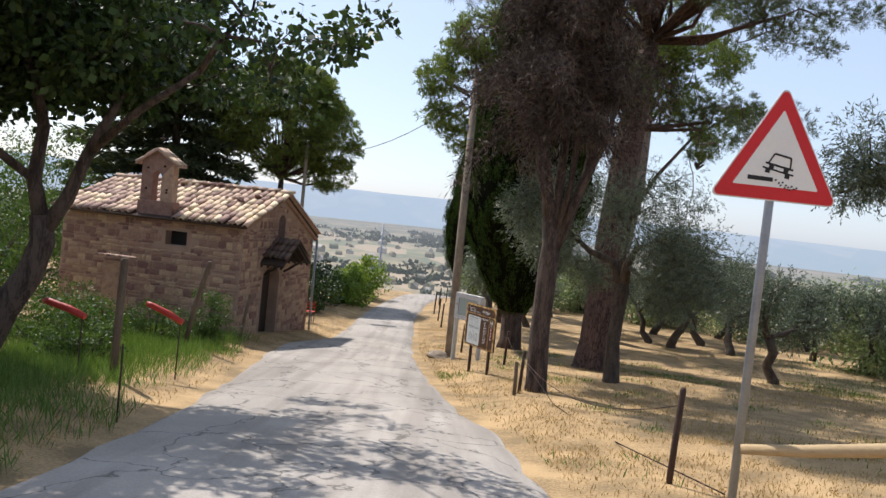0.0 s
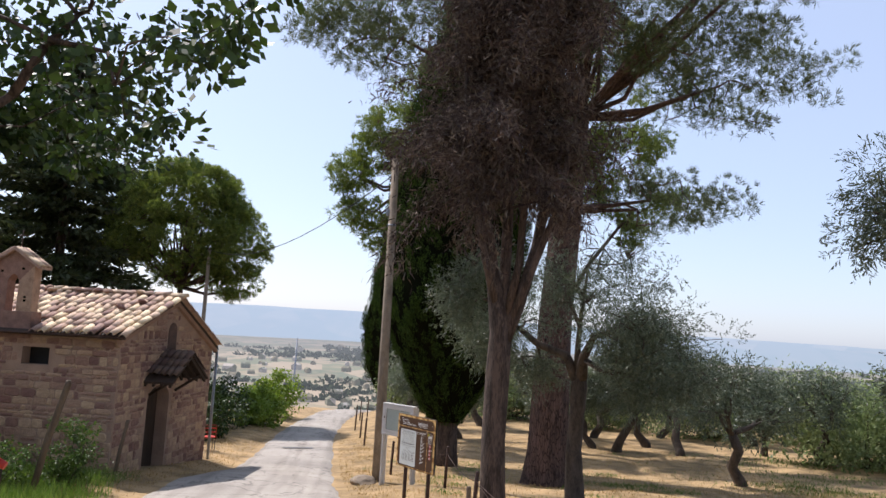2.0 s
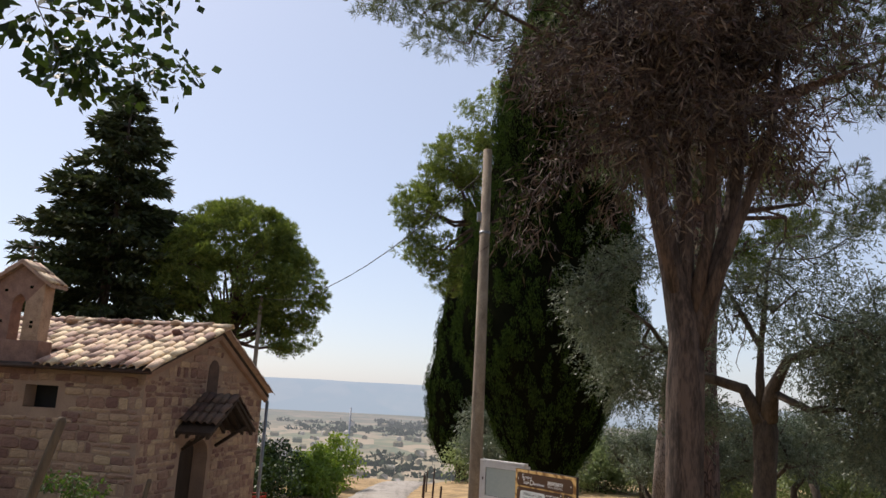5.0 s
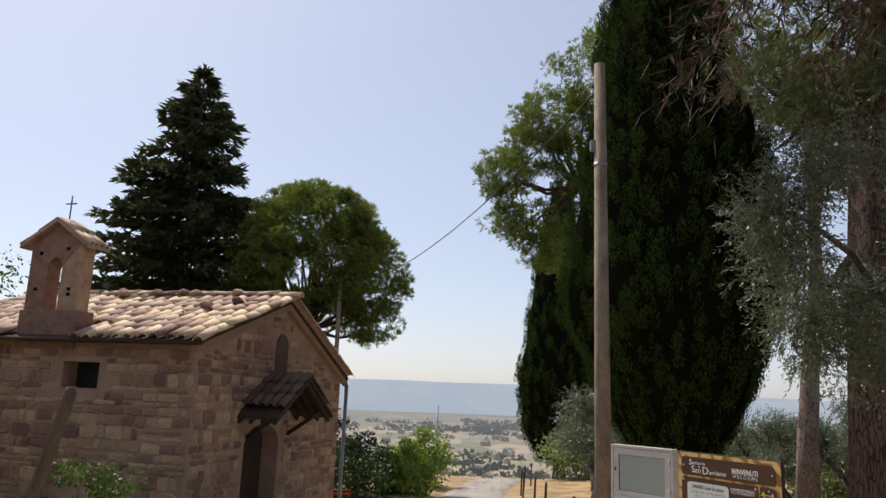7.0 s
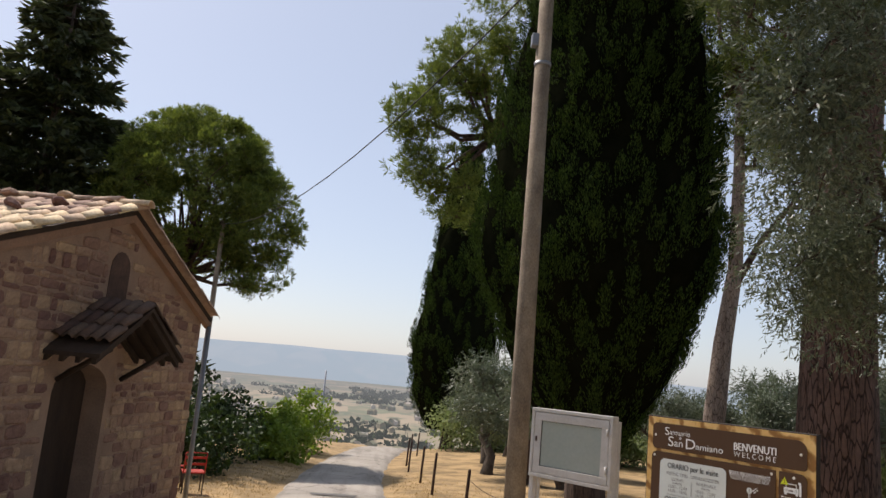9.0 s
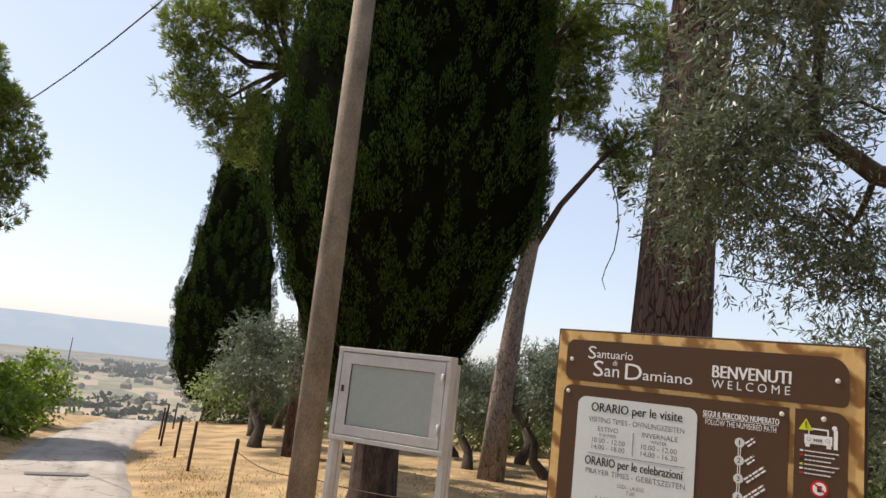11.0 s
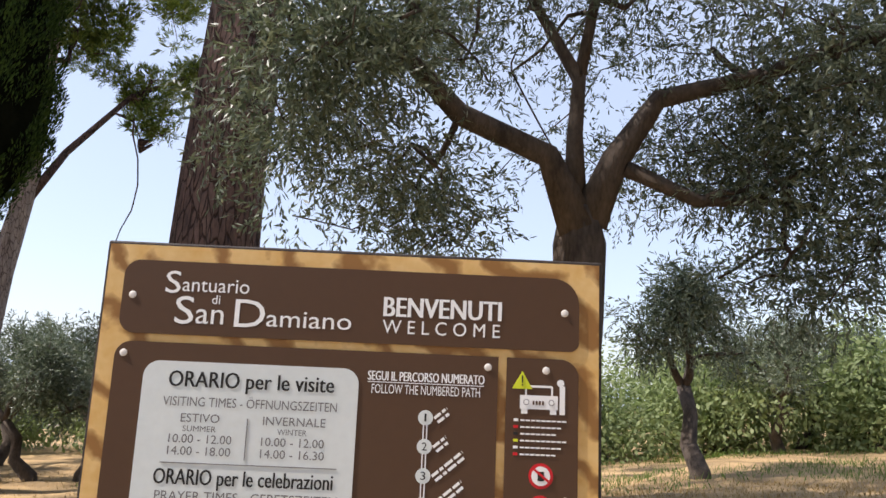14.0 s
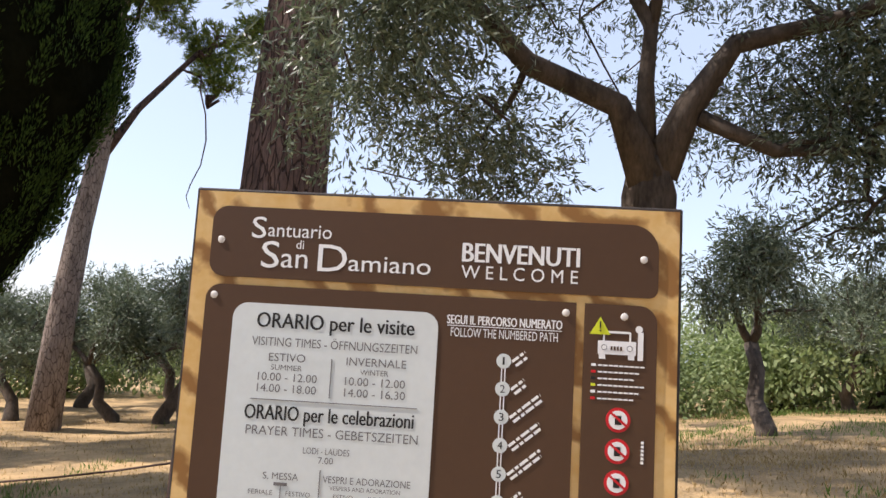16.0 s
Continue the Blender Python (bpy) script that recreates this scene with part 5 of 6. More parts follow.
# small tiled pillar shrine by the chapel wall
def pillar():
    x, y = -7.95, 18.75
    z = ground_z(x, y)
    root = thing("stone_pillar", "stone pillar with a small tiled cap", "pillar", pose(x, y, z, 0, 0, 79.3))
    bm = boxed(-0.16, -0.22, -0.3, 0.16, 0.22, -0.38 - z, bevel=0.015)
    part("shaft", bm, M_stone, root)
    top = -0.38 - z
    for i in range(5):
        yy = -0.32 + i * 0.16
        bm = bmesh.new()
        half_tile(bm, 0.62, 0.085)
        part("tile", bm, M_tile, root, m=pose(0, yy, top + 0.07, 0, 0, 90) @ pose(0, 0, 0, 6, 0, 0))


pillar()


# ---------------------------------------------------------------- chapel details
def canopy():
    cx, hw, out, apex, low = 2.3, 1.08, 0.72, 0.36, -0.27
    c = part("canopy", bmesh.new(), M_wood_dark, chapel, "dark timber door canopy with old tiles")
    slope = math.atan2(apex - low, hw)
    for s in (-1, 1):
        bm = prism(bmesh.new(), [(cx, apex), (cx + s * hw, low), (cx + s * hw, low - 0.05), (cx, apex - 0.05)], -out, -0.005)
        bmesh.ops.recalc_face_normals(bm, faces=bm.faces)
        part("boarding", bm, M_wood_dark, c)
        for k in range(4):
            y = -out + 0.05 + k * 0.2
            bm = prism(bmesh.new(), [(cx, apex - 0.055), (cx + s * hw * 0.97, low - 0.04), (cx + s * hw * 0.97, low - 0.12), (cx, apex - 0.135)], y, y + 0.06)
            bmesh.ops.recalc_face_normals(bm, faces=bm.faces)
            part("rafter", bm, M_wood_dark, c)
        me = bpy.data.meshes.new("tile")
        bm = bmesh.new()
        half_tile(bm, 0.38, 0.085)
        bm.to_mesh(me)
        bm.free()
        me.materials.append(M_dark_tile_niche)
        for i in range(3):
            for k in range(5):
                d = 0.2 + i * 0.34
                part("tile", me, None, c, m=pose(cx + s * d * math.cos(slope), -out + 0.06 + k * 0.155, apex - d * math.sin(slope) + 0.05 + random.uniform(-0.01, 0.01), 0, 0, 90 if s < 0 else -90) @ pose(0, 0, 0, -math.degrees(slope) + 4 + random.uniform(-2, 2), 0, random.uniform(-3, 3)))
    for x in (cx - 0.72, cx + 0.72):
        part("bracket", tube(bmesh.new(), [(x, -0.02, -0.62), (x, -out + 0.08, -0.2)], [0.035, 0.035], 6), M_wood_dark, c)


# old canopy tiles; the same dark colour paints the shade of the niche
M_dark_tile_niche = mat("dark_tile_and_niche_shade", (0.15, 0.095, 0.07), (0.08, 0.055, 0.045), 0.92, 5, 40, 0.4, obj_random=0.3)
canopy()


def niche():
    # flat plate on the wall, its dark colour replacing the shade of a recess
    arch = [(2.36, 0.4), (2.84, 0.4), (2.84, 0.86)] + [(2.6 + 0.24 * math.cos(radians(a)), 0.86 + 0.24 * math.sin(radians(a))) for a in range(20, 170, 20)] + [(2.36, 0.86)]
    b0 = prism(bmesh.new(), arch, -0.012, -0.004)
    bmesh.ops.recalc_face_normals(b0, faces=b0.faces)
    part("niche", b0, M_dark_tile_niche, chapel, "arched niche as a flat plate in painted shade")
    bm = tube(bmesh.new(), [(-0.22, -0.2, 0.735), (-0.22, L + 0.1, 0.735)], [0.035, 0.035], 8)
    part("gutter", bm, M_iron, chapel, "rusty eaves gutter")
    part("downpipe", tube(bmesh.new(), [(W + 0.12, -0.1, 0.3), (W + 0.12, -0.1, -3.2)], [0.04, 0.04], 10), M_steel, chapel, "grey downpipe")
    bm = prism(bmesh.new(), [(-0.17, roof_z(-0.17) - 0.1), (APEX_X, APEX_Z - 0.09), (5.57, EAVE_R - 0.1), (5.57, EAVE_R - 0.2), (APEX_X, APEX_Z - 0.2), (-0.17, roof_z(-0.17) - 0.2)], -0.1, -0.003)
    bmesh.ops.recalc_face_normals(bm, faces=bm.faces)
    part("verge_course", bm, M_stone_pink, chapel, "brick verge course under the tiles")


M_stone_pink = mat("brick_course", (0.36, 0.22, 0.15), (0.25, 0.16, 0.11), 0.92, 4, 45, 0.5)
niche()


def stone_mesh(w, h, d, seed):
    rng = np.random.default_rng(seed)
    bm = bmesh.new()
    j = lambda: rng.uniform(-0.012, 0.012)
    ring = []
    for sx, sz in ((-1, -1), (1, -1), (1, 1), (-1, 1)):
        cut = [(sx * w / 2, sz * h * rng.uniform(0.22, 0.42)), (sx * w * rng.uniform(0.28, 0.44), sz * h / 2)]
        ring += cut
    b0 = [bm.verts.new((px + j(), 0.0, pz + j())) for px, pz in sorted(ring, key=lambda q: math.atan2(q[1] / h, q[0] / w))]
    f0 = [bm.verts.new((v.co.x * (1 - 0.03 / w), -d + j() * 0.5, v.co.z * (1 - 0.03 / h))) for v in b0]
    bm.faces.new(f0)
    for i in range(8):
        bm.faces.new((b0[i], b0[(i + 1) % 8], f0[(i + 1) % 8], f0[i]))
    bmesh.ops.recalc_face_normals(bm, faces=bm.faces)
    me = bpy.data.meshes.new("stone")
    bm.to_mesh(me)
    bm.free()
    me.materials.append(M_stone)
    return me


STONES = {}


def stone_of(w, h, k):
    key = (round(w / 0.06), round(h / 0.04), k % 3)
    if key not in STONES:
        STONES[key] = stone_mesh(key[0] * 0.06 - 0.012, key[1] * 0.04 - 0.010, 0.013, len(STONES) + 1)
    return STONES[key]


def lay_stones(parent, length, bottom, top_of, blocked, m_of, seed, limit=300):
    """Courses of uneven stones; those past the limit are joined into one rest."""
    rng = np.random.default_rng(seed)
    z, spots = bottom, []
    for course in range(60):
        h = float(rng.choice([0.08, 0.12, 0.12, 0.16, 0.2]))
        x = rng.uniform(0, 0.12)
        while x < length - 0.1:
            w = min(float(rng.choice([0.12, 0.12, 0.18, 0.24, 0.3, 0.36])), length - x)
            if w >= 0.11 and z + h < min(top_of(x), top_of(x + w)) and not blocked(x, x + w, z, z + h):
                if h >= 0.2 and w >= 0.3 and rng.random() < 0.22:
                    spots += [(x + w / 2, z + h * 0.25, w, h / 2), (x + w / 2, z + h * 0.75, w, h / 2)]
                else:
                    spots.append((x + w / 2, z + h / 2, w, h))
            x += w
        z += h
    spots.sort(key=lambda s: -s[1])
    v, f = [], []
    for k, (x, zz, w, h) in enumerate(spots):
        m = m_of(x, zz) @ pose(0, rng.uniform(-0.008, 0.008), rng.uniform(-0.012, 0.012), 0, rng.uniform(-2.2, 2.2), rng.uniform(-1.5, 1.5))
        if k < limit:
            part("stone", stone_of(w, h, k), None, parent, m=m)
        else:
            me = stone_of(w, h, k)
            b0 = len(v)
            v += [m @ q.co for q in me.vertices]
            f += [[b0 + i for i in p.vertices] for p in me.polygons]
    if v:
        tagged(part("rubble", mesh_from("rubble", v, f, M_stone_rest), None, parent), kind="stuff")


lay_stones(front_wall, W, -2.75, lambda x: roof_z(x) - 0.2, lambda a0, b0, c0, d0: (b0 > DX0 - 0.04 and a0 < DX1 + 0.04 and c0 < DTOP + 0.05) or (b0 > 2.36 and a0 < 2.84 and d0 > 0.4 and c0 < 1.05),
           lambda x, z: pose(x, -0.001, z), 7)
lay_stones(side_wall, L, -2.3, lambda x: roof_z(0) - 0.12, lambda a0, b0, c0, d0: (L - a0 > 1.54 and L - b0 < 2.24 and d0 > 0.02 and c0 < 0.46),
           lambda x, z: pose(-0.001, L - x, z, 0, 0, -90), 8)


def roof_tiles():
    me = bpy.data.meshes.new("tile")
    bm = bmesh.new()
    half_tile(bm, 0.46, 0.1)
    bm.to_mesh(me)
    bm.free()
    me.materials.append(M_tile)
    rng = random.Random(9)
    slope = math.degrees(math.atan2(APEX_Z - EAVE_L, APEX_X + 0.17))
    cols, rows = 26, 8
    for i in range(cols):
        y = -0.14 + i * (L + 0.28) / (cols - 1)
        sag = 0.03 * math.sin(i * 0.5)
        for j in range(rows):
            x = -0.06 + j * (APEX_X + 0.02) / (rows - 1)
            if abs(y - 2.57) < 0.5 and x < 0.42:
                continue
            part("tile", me, None, roof, m=pose(x + rng.uniform(-0.03, 0.03), y + rng.uniform(-0.015, 0.015), roof_z(x) + 0.0 + rng.uniform(0, 0.02) + sag * 0.4, 0, 0, 90 + rng.uniform(-5, 5)) @ pose(0, 0, 0, -slope + rng.uniform(-3, 3), 0, 0))
    # channel tiles, ridge and far slope
    v, f = [], []
    def strip(p, q, r, up):
        p, q = Vector(p), Vector(q)
        d = (q - p).normalized()
        s = d.cross(Vector((0, 0, 1))).normalized()
        u = s.cross(d)
        b0 = len(v)
        for c in (p, q):
            for k in range(6):
                aa = math.pi * k / 5
                v.append(c + s * math.cos(aa) * r + u * math.sin(aa) * r * 0.7 * up)
        for k in range(5):
            f.append((b0 + k, b0 + k + 1, b0 + 7 + k, b0 + 6 + k))
    for i in range(cols):
        y = -0.14 + i * (L + 0.28) / (cols - 1)
        for j in range(7):
            x0 = APEX_X + 0.05 + j * 0.42
            strip((x0, y, roof_z(x0) + 0.03), (x0 + 0.45, y, roof_z(x0 + 0.45) + 0.0), 0.1, 1)
    far = part("far_slope", mesh_from("far_slope", v, f, M_tile, True), None, roof)
    tagged(far, kind="stuff")
    for i in range(14):
        y = -0.05 + i * 0.41
        part("ridge_tile", me, None, roof, m=pose(APEX_X, y, APEX_Z + 0.03 + rng.uniform(0, 0.03), rng.uniform(-4, 4), rng.uniform(-6, 6), rng.uniform(-6, 6)) @ Matrix.Diagonal((1.3, 1.05, 1.2, 1)))
    # loose stones that weigh down the tiles
    bm0 = bmesh.new()
    bmesh.ops.create_icosphere(bm0, subdivisions=2, radius=0.11)
    for w in bm0.verts:
        w.co *= 1 + 0.35 * noise.noise(w.co * 9)
        w.co.z *= 0.6
    sm = bpy.data.meshes.new("loose_stone")
    bm0.to_mesh(sm)
    bm0.free()
    sm.materials.append(M_stone)
    for x, y in ((1.3, 0.75), (1.5, 0.9), (1.75, 0.45), (2.45, 1.7), (2.5, 2.0), (2.5, 0.9), (2.45, 2.5), (2.3, 3.1), (2.5, 3.3)):
        part("loose_stone", sm, None, roof, m=pose(x, y, roof_z(x) + 0.13, 0, rng.uniform(-20, 20), rng.uniform(0, 360)))


roof_tiles()


# asphalt patch, drain cover and thin hanging vine
v = [(-2.05, 28.6), (-1.1, 28.75), (-1.05, 29.15), (-2.1, 29.0)]
def patch(name, label, pts, material):
    me = mesh_from(name, [(x, y, smooth_prof(y) + 0.112) for x, y in pts], [tuple(range(len(pts)))], material)
    tagged(new(name, me), label, "road patch", kind="structure")


M_patch = mat("dark_asphalt_patch", (0.17, 0.165, 0.16), (0.12, 0.115, 0.11), 0.9, 2, 60, 0.3)
patch("road_patch", "dark worn asphalt repair patch", v, M_patch)
ob = part("hanging_vine", tube(bmesh.new(), [(9.95, 29.6, 5.2), (9.9, 29.5, 4.7), (10.1, 29.5, 4.2), (10.18, 29.5, 3.6), (10.1, 29.5, 3.0), (9.88, 29.5, 2.5), (9.8, 29.5, 2.2), (9.92, 29.5, 1.95)], [0.022, 0.02, 0.018, 0.018, 0.016, 0.014, 0.012, 0.008], 5), M_dead, None)
tagged(ob, "dry thin vine hanging from the pine branches", "vine")


# ---------------------------------------------------------------- welcome board
def plain(name, col, rough=0.5):
    return mat(name, col, tuple(c * 0.92 for c in col), rough, 3, 60, 0.02)


M_brown = plain("brown_print", (0.080, 0.040, 0.019), 0.5)
M_sheet = plain("pale_print", (0.62, 0.65, 0.62), 0.4)
M_ink = plain("black_ink", (0.02, 0.018, 0.016))
M_grey_ink = plain("grey_ink", (0.16, 0.15, 0.145))
M_white_ink = plain("white_ink", (0.80, 0.79, 0.76))
M_yellow = plain("yellow_ink", (0.62, 0.66, 0.03))
M_signred = plain("red_ink", (0.55, 0.015, 0.02))
M_rim = mat("dark_board_edge", (0.05, 0.04, 0.035), (0.03, 0.025, 0.022), 0.6, 6, 50, 0.2)


def veined():
    m = mat("veined_stone_print", (0.58, 0.33, 0.09), (0.72, 0.50, 0.22), 0.45, 9, 40, 0.02, contrast=(0.3, 0.7))
    n, l = m.node_tree.nodes, m.node_tree.links
    w = n.new("ShaderNodeTexWave")
    w.wave_type, w.bands_direction = "BANDS", "DIAGONAL"
    w.inputs["Scale"].default_value, w.inputs["Distortion"].default_value, w.inputs["Detail"].default_value, w.inputs["Detail Scale"].default_value = 3.6, 9.0, 5, 1.3
    l.new(n["Mapping"].outputs[0], w.inputs["Vector"])
    r = n.new("ShaderNodeValToRGB")
    r.color_ramp.elements[0].position, r.color_ramp.elements[1].position = 0.05, 0.5
    mx = n.new("ShaderNodeMix")
    mx.data_type = "RGBA"
    mx.inputs[6].default_value = (0.26, 0.125, 0.035, 1)
    l.new(w.outputs["Fac"], r.inputs[0])
    l.new(r.outputs[0], mx.inputs[0])
    l.new(n["Color Ramp"].outputs[0], mx.inputs[7])
    l.new(mx.outputs[2], n["Principled BSDF"].inputs["Base Color"])
    return m


M_vein = veined()


def rounded_plate(x0, z0, x1, z1, y, thick, radii):
    """A plate seen from -y with corner radii (tl, tr, br, bl); z downwards is negative."""
    pts = []
    for (cx, cz, a0), r in zip(((x0, z0, 90), (x1, z0, 0), (x1, z1, -90), (x0, z1, 180)), radii):
        sx, sz = (1 if cx == x0 else -1), (-1 if cz == z0 else 1)
        if r <= 0:
            pts.append((cx, cz))
            continue
        for k in range(9):
            aa = radians(a0 + 90 - 90 * k / 8)
            pts.append((cx + sx * r + math.cos(aa) * r, cz + sz * r + math.sin(aa) * r))
    bm = prism(bmesh.new(), pts, y - thick, y)
    bmesh.ops.recalc_face_normals(bm, faces=bm.faces)
    return bm


def text_mesh(words, width, height, y):
    """Flat lettering fitted to a width and a height, its foot left at the origin."""
    cu = bpy.data.curves.new("lettering", "FONT")
    cu.body = words
    cu.resolution_u = 3
    ob = bpy.data.objects.new("lettering", cu)
    scene.collection.objects.link(ob)
    bpy.context.view_layer.update()
    me = bpy.data.meshes.new_from_object(ob.evaluated_get(bpy.context.evaluated_depsgraph_get()))
    bpy.data.objects.remove(ob)
    co = np.empty(len(me.vertices) * 3)
    me.vertices.foreach_get("co", co)
    co = co.reshape(-1, 3)
    w = co[:, 0].max() - co[:, 0].min()
    h = co[:, 1].max() - max(co[:, 1].min(), 0)
    res = np.stack([(co[:, 0] - co[:, 0].min()) * width / w, np.full(len(co), y), co[:, 1] * height / h], 1)
    me.vertices.foreach_set("co", res.ravel())
    me.update()
    return me


board = thing("information_board", "brown welcome board with printed visiting times on dark posts", "sign board", m_board)
X0, HB = -w_board / 2, 0.95
part("rim", boxed(-w_board / 2, 0, -HB, w_board / 2, 0.035, 0, bevel=0.004), M_rim, board, "dark board edge")
part("stone_print", boxed(-w_board / 2 + 0.008, -0.004, -HB + 0.008, w_board / 2 - 0.008, 0, -0.008), M_vein, board, "ochre veined stone border print")
for x in (-0.34, 0.34):
    part("post", tube(bmesh.new(), [(x, 0.07, -2.3), (x, 0.07, -0.1)], [0.035, 0.035], 10), M_iron, board, "dark iron post")
header = part("header_panel", rounded_plate(X0 + 0.048, -0.043, X0 + 1.078, -0.208, -0.004, 0.004, (0.035, 0.06, 0.02, 0.035)), M_brown, board, "brown header panel")
main_p = part("times_panel", rounded_plate(X0 + 0.047, -0.226, X0 + 0.898, -0.92, -0.004, 0.004, (0.035, 0.0, 0.0, 0.035)), M_brown, board, "brown panel with times and route")
rules_p = part("rules_panel", rounded_plate(X0 + 0.917, -0.226, X0 + 1.078, -0.92, -0.004, 0.004, (0.0, 0.04, 0.035, 0.0)), M_brown, board, "brown panel with rules")
FACE = {header: -0.008, main_p: -0.008, rules_p: -0.008}


def place(parent, x, base):
    """Where a printed item of the layout sits: shift along the board, height below its top edge."""
    if parent == header:
        return x + 0.005, base - 0.006
    if parent == rules_p:
        return x - 0.024, 0.94 * base + 0.006
    if parent == main_p:
        return x - 0.006, 0.94 * base + 0.009
    return x + max(0.006 + (base - 0.33) * 0.075, 0) * (1 - (x - 0.14) / 0.42), 0.94 * base + 0.011


def write(parent, words, x, base, width, height, material, lift=0.0, slant=0.0):
    me = text_mesh(words, width, height, 0)
    me.materials.append(material)
    x, base = place(parent, x, base)
    part("lettering", me, None, parent, m=pose(X0 + x, FACE[parent] - 0.0008 - lift, -base, 0, -slant, 0))


def bar(parent, x, base, width, height, material, lift=0.0, slant=0.0):
    x, base = place(parent, x, base)
    part("text_bar", boxed(0, -0.001, 0, width, 0, height), material, parent, m=pose(X0 + x, FACE[parent] - 0.0004 - lift, -base, 0, -slant, 0))


write(header, "S", 0.138, 0.121, 0.034, 0.05, M_white_ink)
write(header, "antuario", 0.176, 0.116, 0.15, 0.030, M_white_ink)
write(header, "di", 0.245, 0.142, 0.018, 0.020, M_white_ink)
write(header, "S", 0.165, 0.189, 0.042, 0.062, M_white_ink)
write(header, "an", 0.212, 0.187, 0.062, 0.032, M_white_ink)
write(header, "D", 0.298, 0.191, 0.068, 0.062, M_white_ink)
write(header, "amiano", 0.370, 0.187, 0.19, 0.036, M_white_ink)
for dx in (0, 0.0016, 0.0032):
    write(header, "BENVENUTI", 0.63 + dx, 0.152, 0.264, 0.043, M_white_ink, dx * 0.1)
write(header, "W E L C O M E", 0.63, 0.19, 0.264, 0.030, M_white_ink)
sheet = part("timetable_sheet", rounded_plate(X0 + 0.116, -0.266, X0 + 0.59, -0.90, -0.008, 0.002, (0.035, 0.035, 0.01, 0.01)), M_sheet, main_p, "pale printed timetable")
FACE[sheet] = -0.010
for words, x, base, wd, ht, ink in (("ORARIO per le visite", 0.168, 0.329, 0.362, 0.034, M_ink), ("VISITING TIMES - ÖFFNUNGSZEITEN", 0.157, 0.373, 0.38, 0.024, M_grey_ink), ("ESTIVO", 0.198, 0.409, 0.084, 0.018, M_grey_ink),
                                    ("SUMMER", 0.203, 0.430, 0.072, 0.012, M_grey_ink), ("10.00 - 12.00", 0.172, 0.456, 0.136, 0.018, M_grey_ink), ("14.00 - 18.00", 0.170, 0.483, 0.136, 0.018, M_grey_ink),
                                    ("INVERNALE", 0.382, 0.409, 0.136, 0.018, M_grey_ink), ("WINTER", 0.415, 0.430, 0.064, 0.012, M_grey_ink), ("10.00 - 12.00", 0.380, 0.456, 0.136, 0.018, M_grey_ink), ("14.00 - 16.30", 0.379, 0.483, 0.138, 0.018, M_grey_ink),
                                    ("ORARIO per le celebrazioni", 0.140, 0.548, 0.384, 0.032, M_ink), ("PRAYER TIMES - GEBETSZEITEN", 0.144, 0.584, 0.39, 0.020, M_grey_ink), ("LODI - LAUDES", 0.285, 0.622, 0.105, 0.014, M_grey_ink), ("7.00", 0.322, 0.643, 0.034, 0.014, M_grey_ink),
                                    ("S. MESSA", 0.188, 0.686, 0.08, 0.015, M_grey_ink), ("VESPRI E ADORAZIONE", 0.335, 0.686, 0.196, 0.015, M_grey_ink), ("VESPERS AND ADORATION", 0.352, 0.702, 0.158, 0.009, M_grey_ink), ("FERIALE", 0.152, 0.722, 0.055, 0.010, M_grey_ink), ("FESTIVO", 0.245, 0.722, 0.055, 0.010, M_grey_ink), ("ESTIVO", 0.362, 0.722, 0.044, 0.010, M_grey_ink), ("INVERNALE", 0.448, 0.722, 0.072, 0.010, M_grey_ink)):
    write(sheet, words, x, base, wd, ht, ink)
for dx in (0.0016,):
    write(sheet, "ORARIO per le visite", 0.168 + dx, 0.329, 0.362, 0.034, M_ink, 0.0003)
    write(sheet, "ORARIO per le celebrazioni", 0.140 + dx, 0.548, 0.384, 0.032, M_ink, 0.0003)
bar(sheet, 0.343, 0.49, 0.002, 0.088, M_grey_ink)
bar(sheet, 0.155, 0.502, 0.38, 0.0018, M_grey_ink)
bar(sheet, 0.318, 0.86, 0.002, 0.19, M_grey_ink)
bar(sheet, 0.225, 0.80, 0.0015, 0.10, M_grey_ink)
bar(sheet, 0.215, 0.700, 0.03, 0.007, M_grey_ink)
for k in range(5):
    for x, wd in ((0.15, 0.06), (0.245, 0.06), (0.358, 0.055), (0.45, 0.065)):
        bar(sheet, x, 0.745 + 0.026 * k, wd, 0.009, M_grey_ink)
for dx in (0, 0.0012):
    write(main_p, "SEGUI IL PERCORSO NUMERATO", 0.615 + dx, 0.297, 0.258, 0.020, M_white_ink, dx * 0.1)
bar(main_p, 0.615, 0.302, 0.258, 0.0018, M_white_ink)
write(main_p, "FOLLOW THE NUMBERED PATH", 0.625, 0.327, 0.24, 0.020, M_white_ink)


def disc(parent, name, x, base, r, material, lift, label=""):
    bm = bmesh.new()
    bmesh.ops.create_cone(bm, cap_ends=True, segments=24, radius1=r, radius2=r, depth=0.001, matrix=Matrix.Rotation(radians(90), 4, "X"))
    x, base = place(parent, x, base)
    part(name, bm, material, parent, label, m=pose(X0 + x, FACE[parent] - 0.0008 - lift, -base))


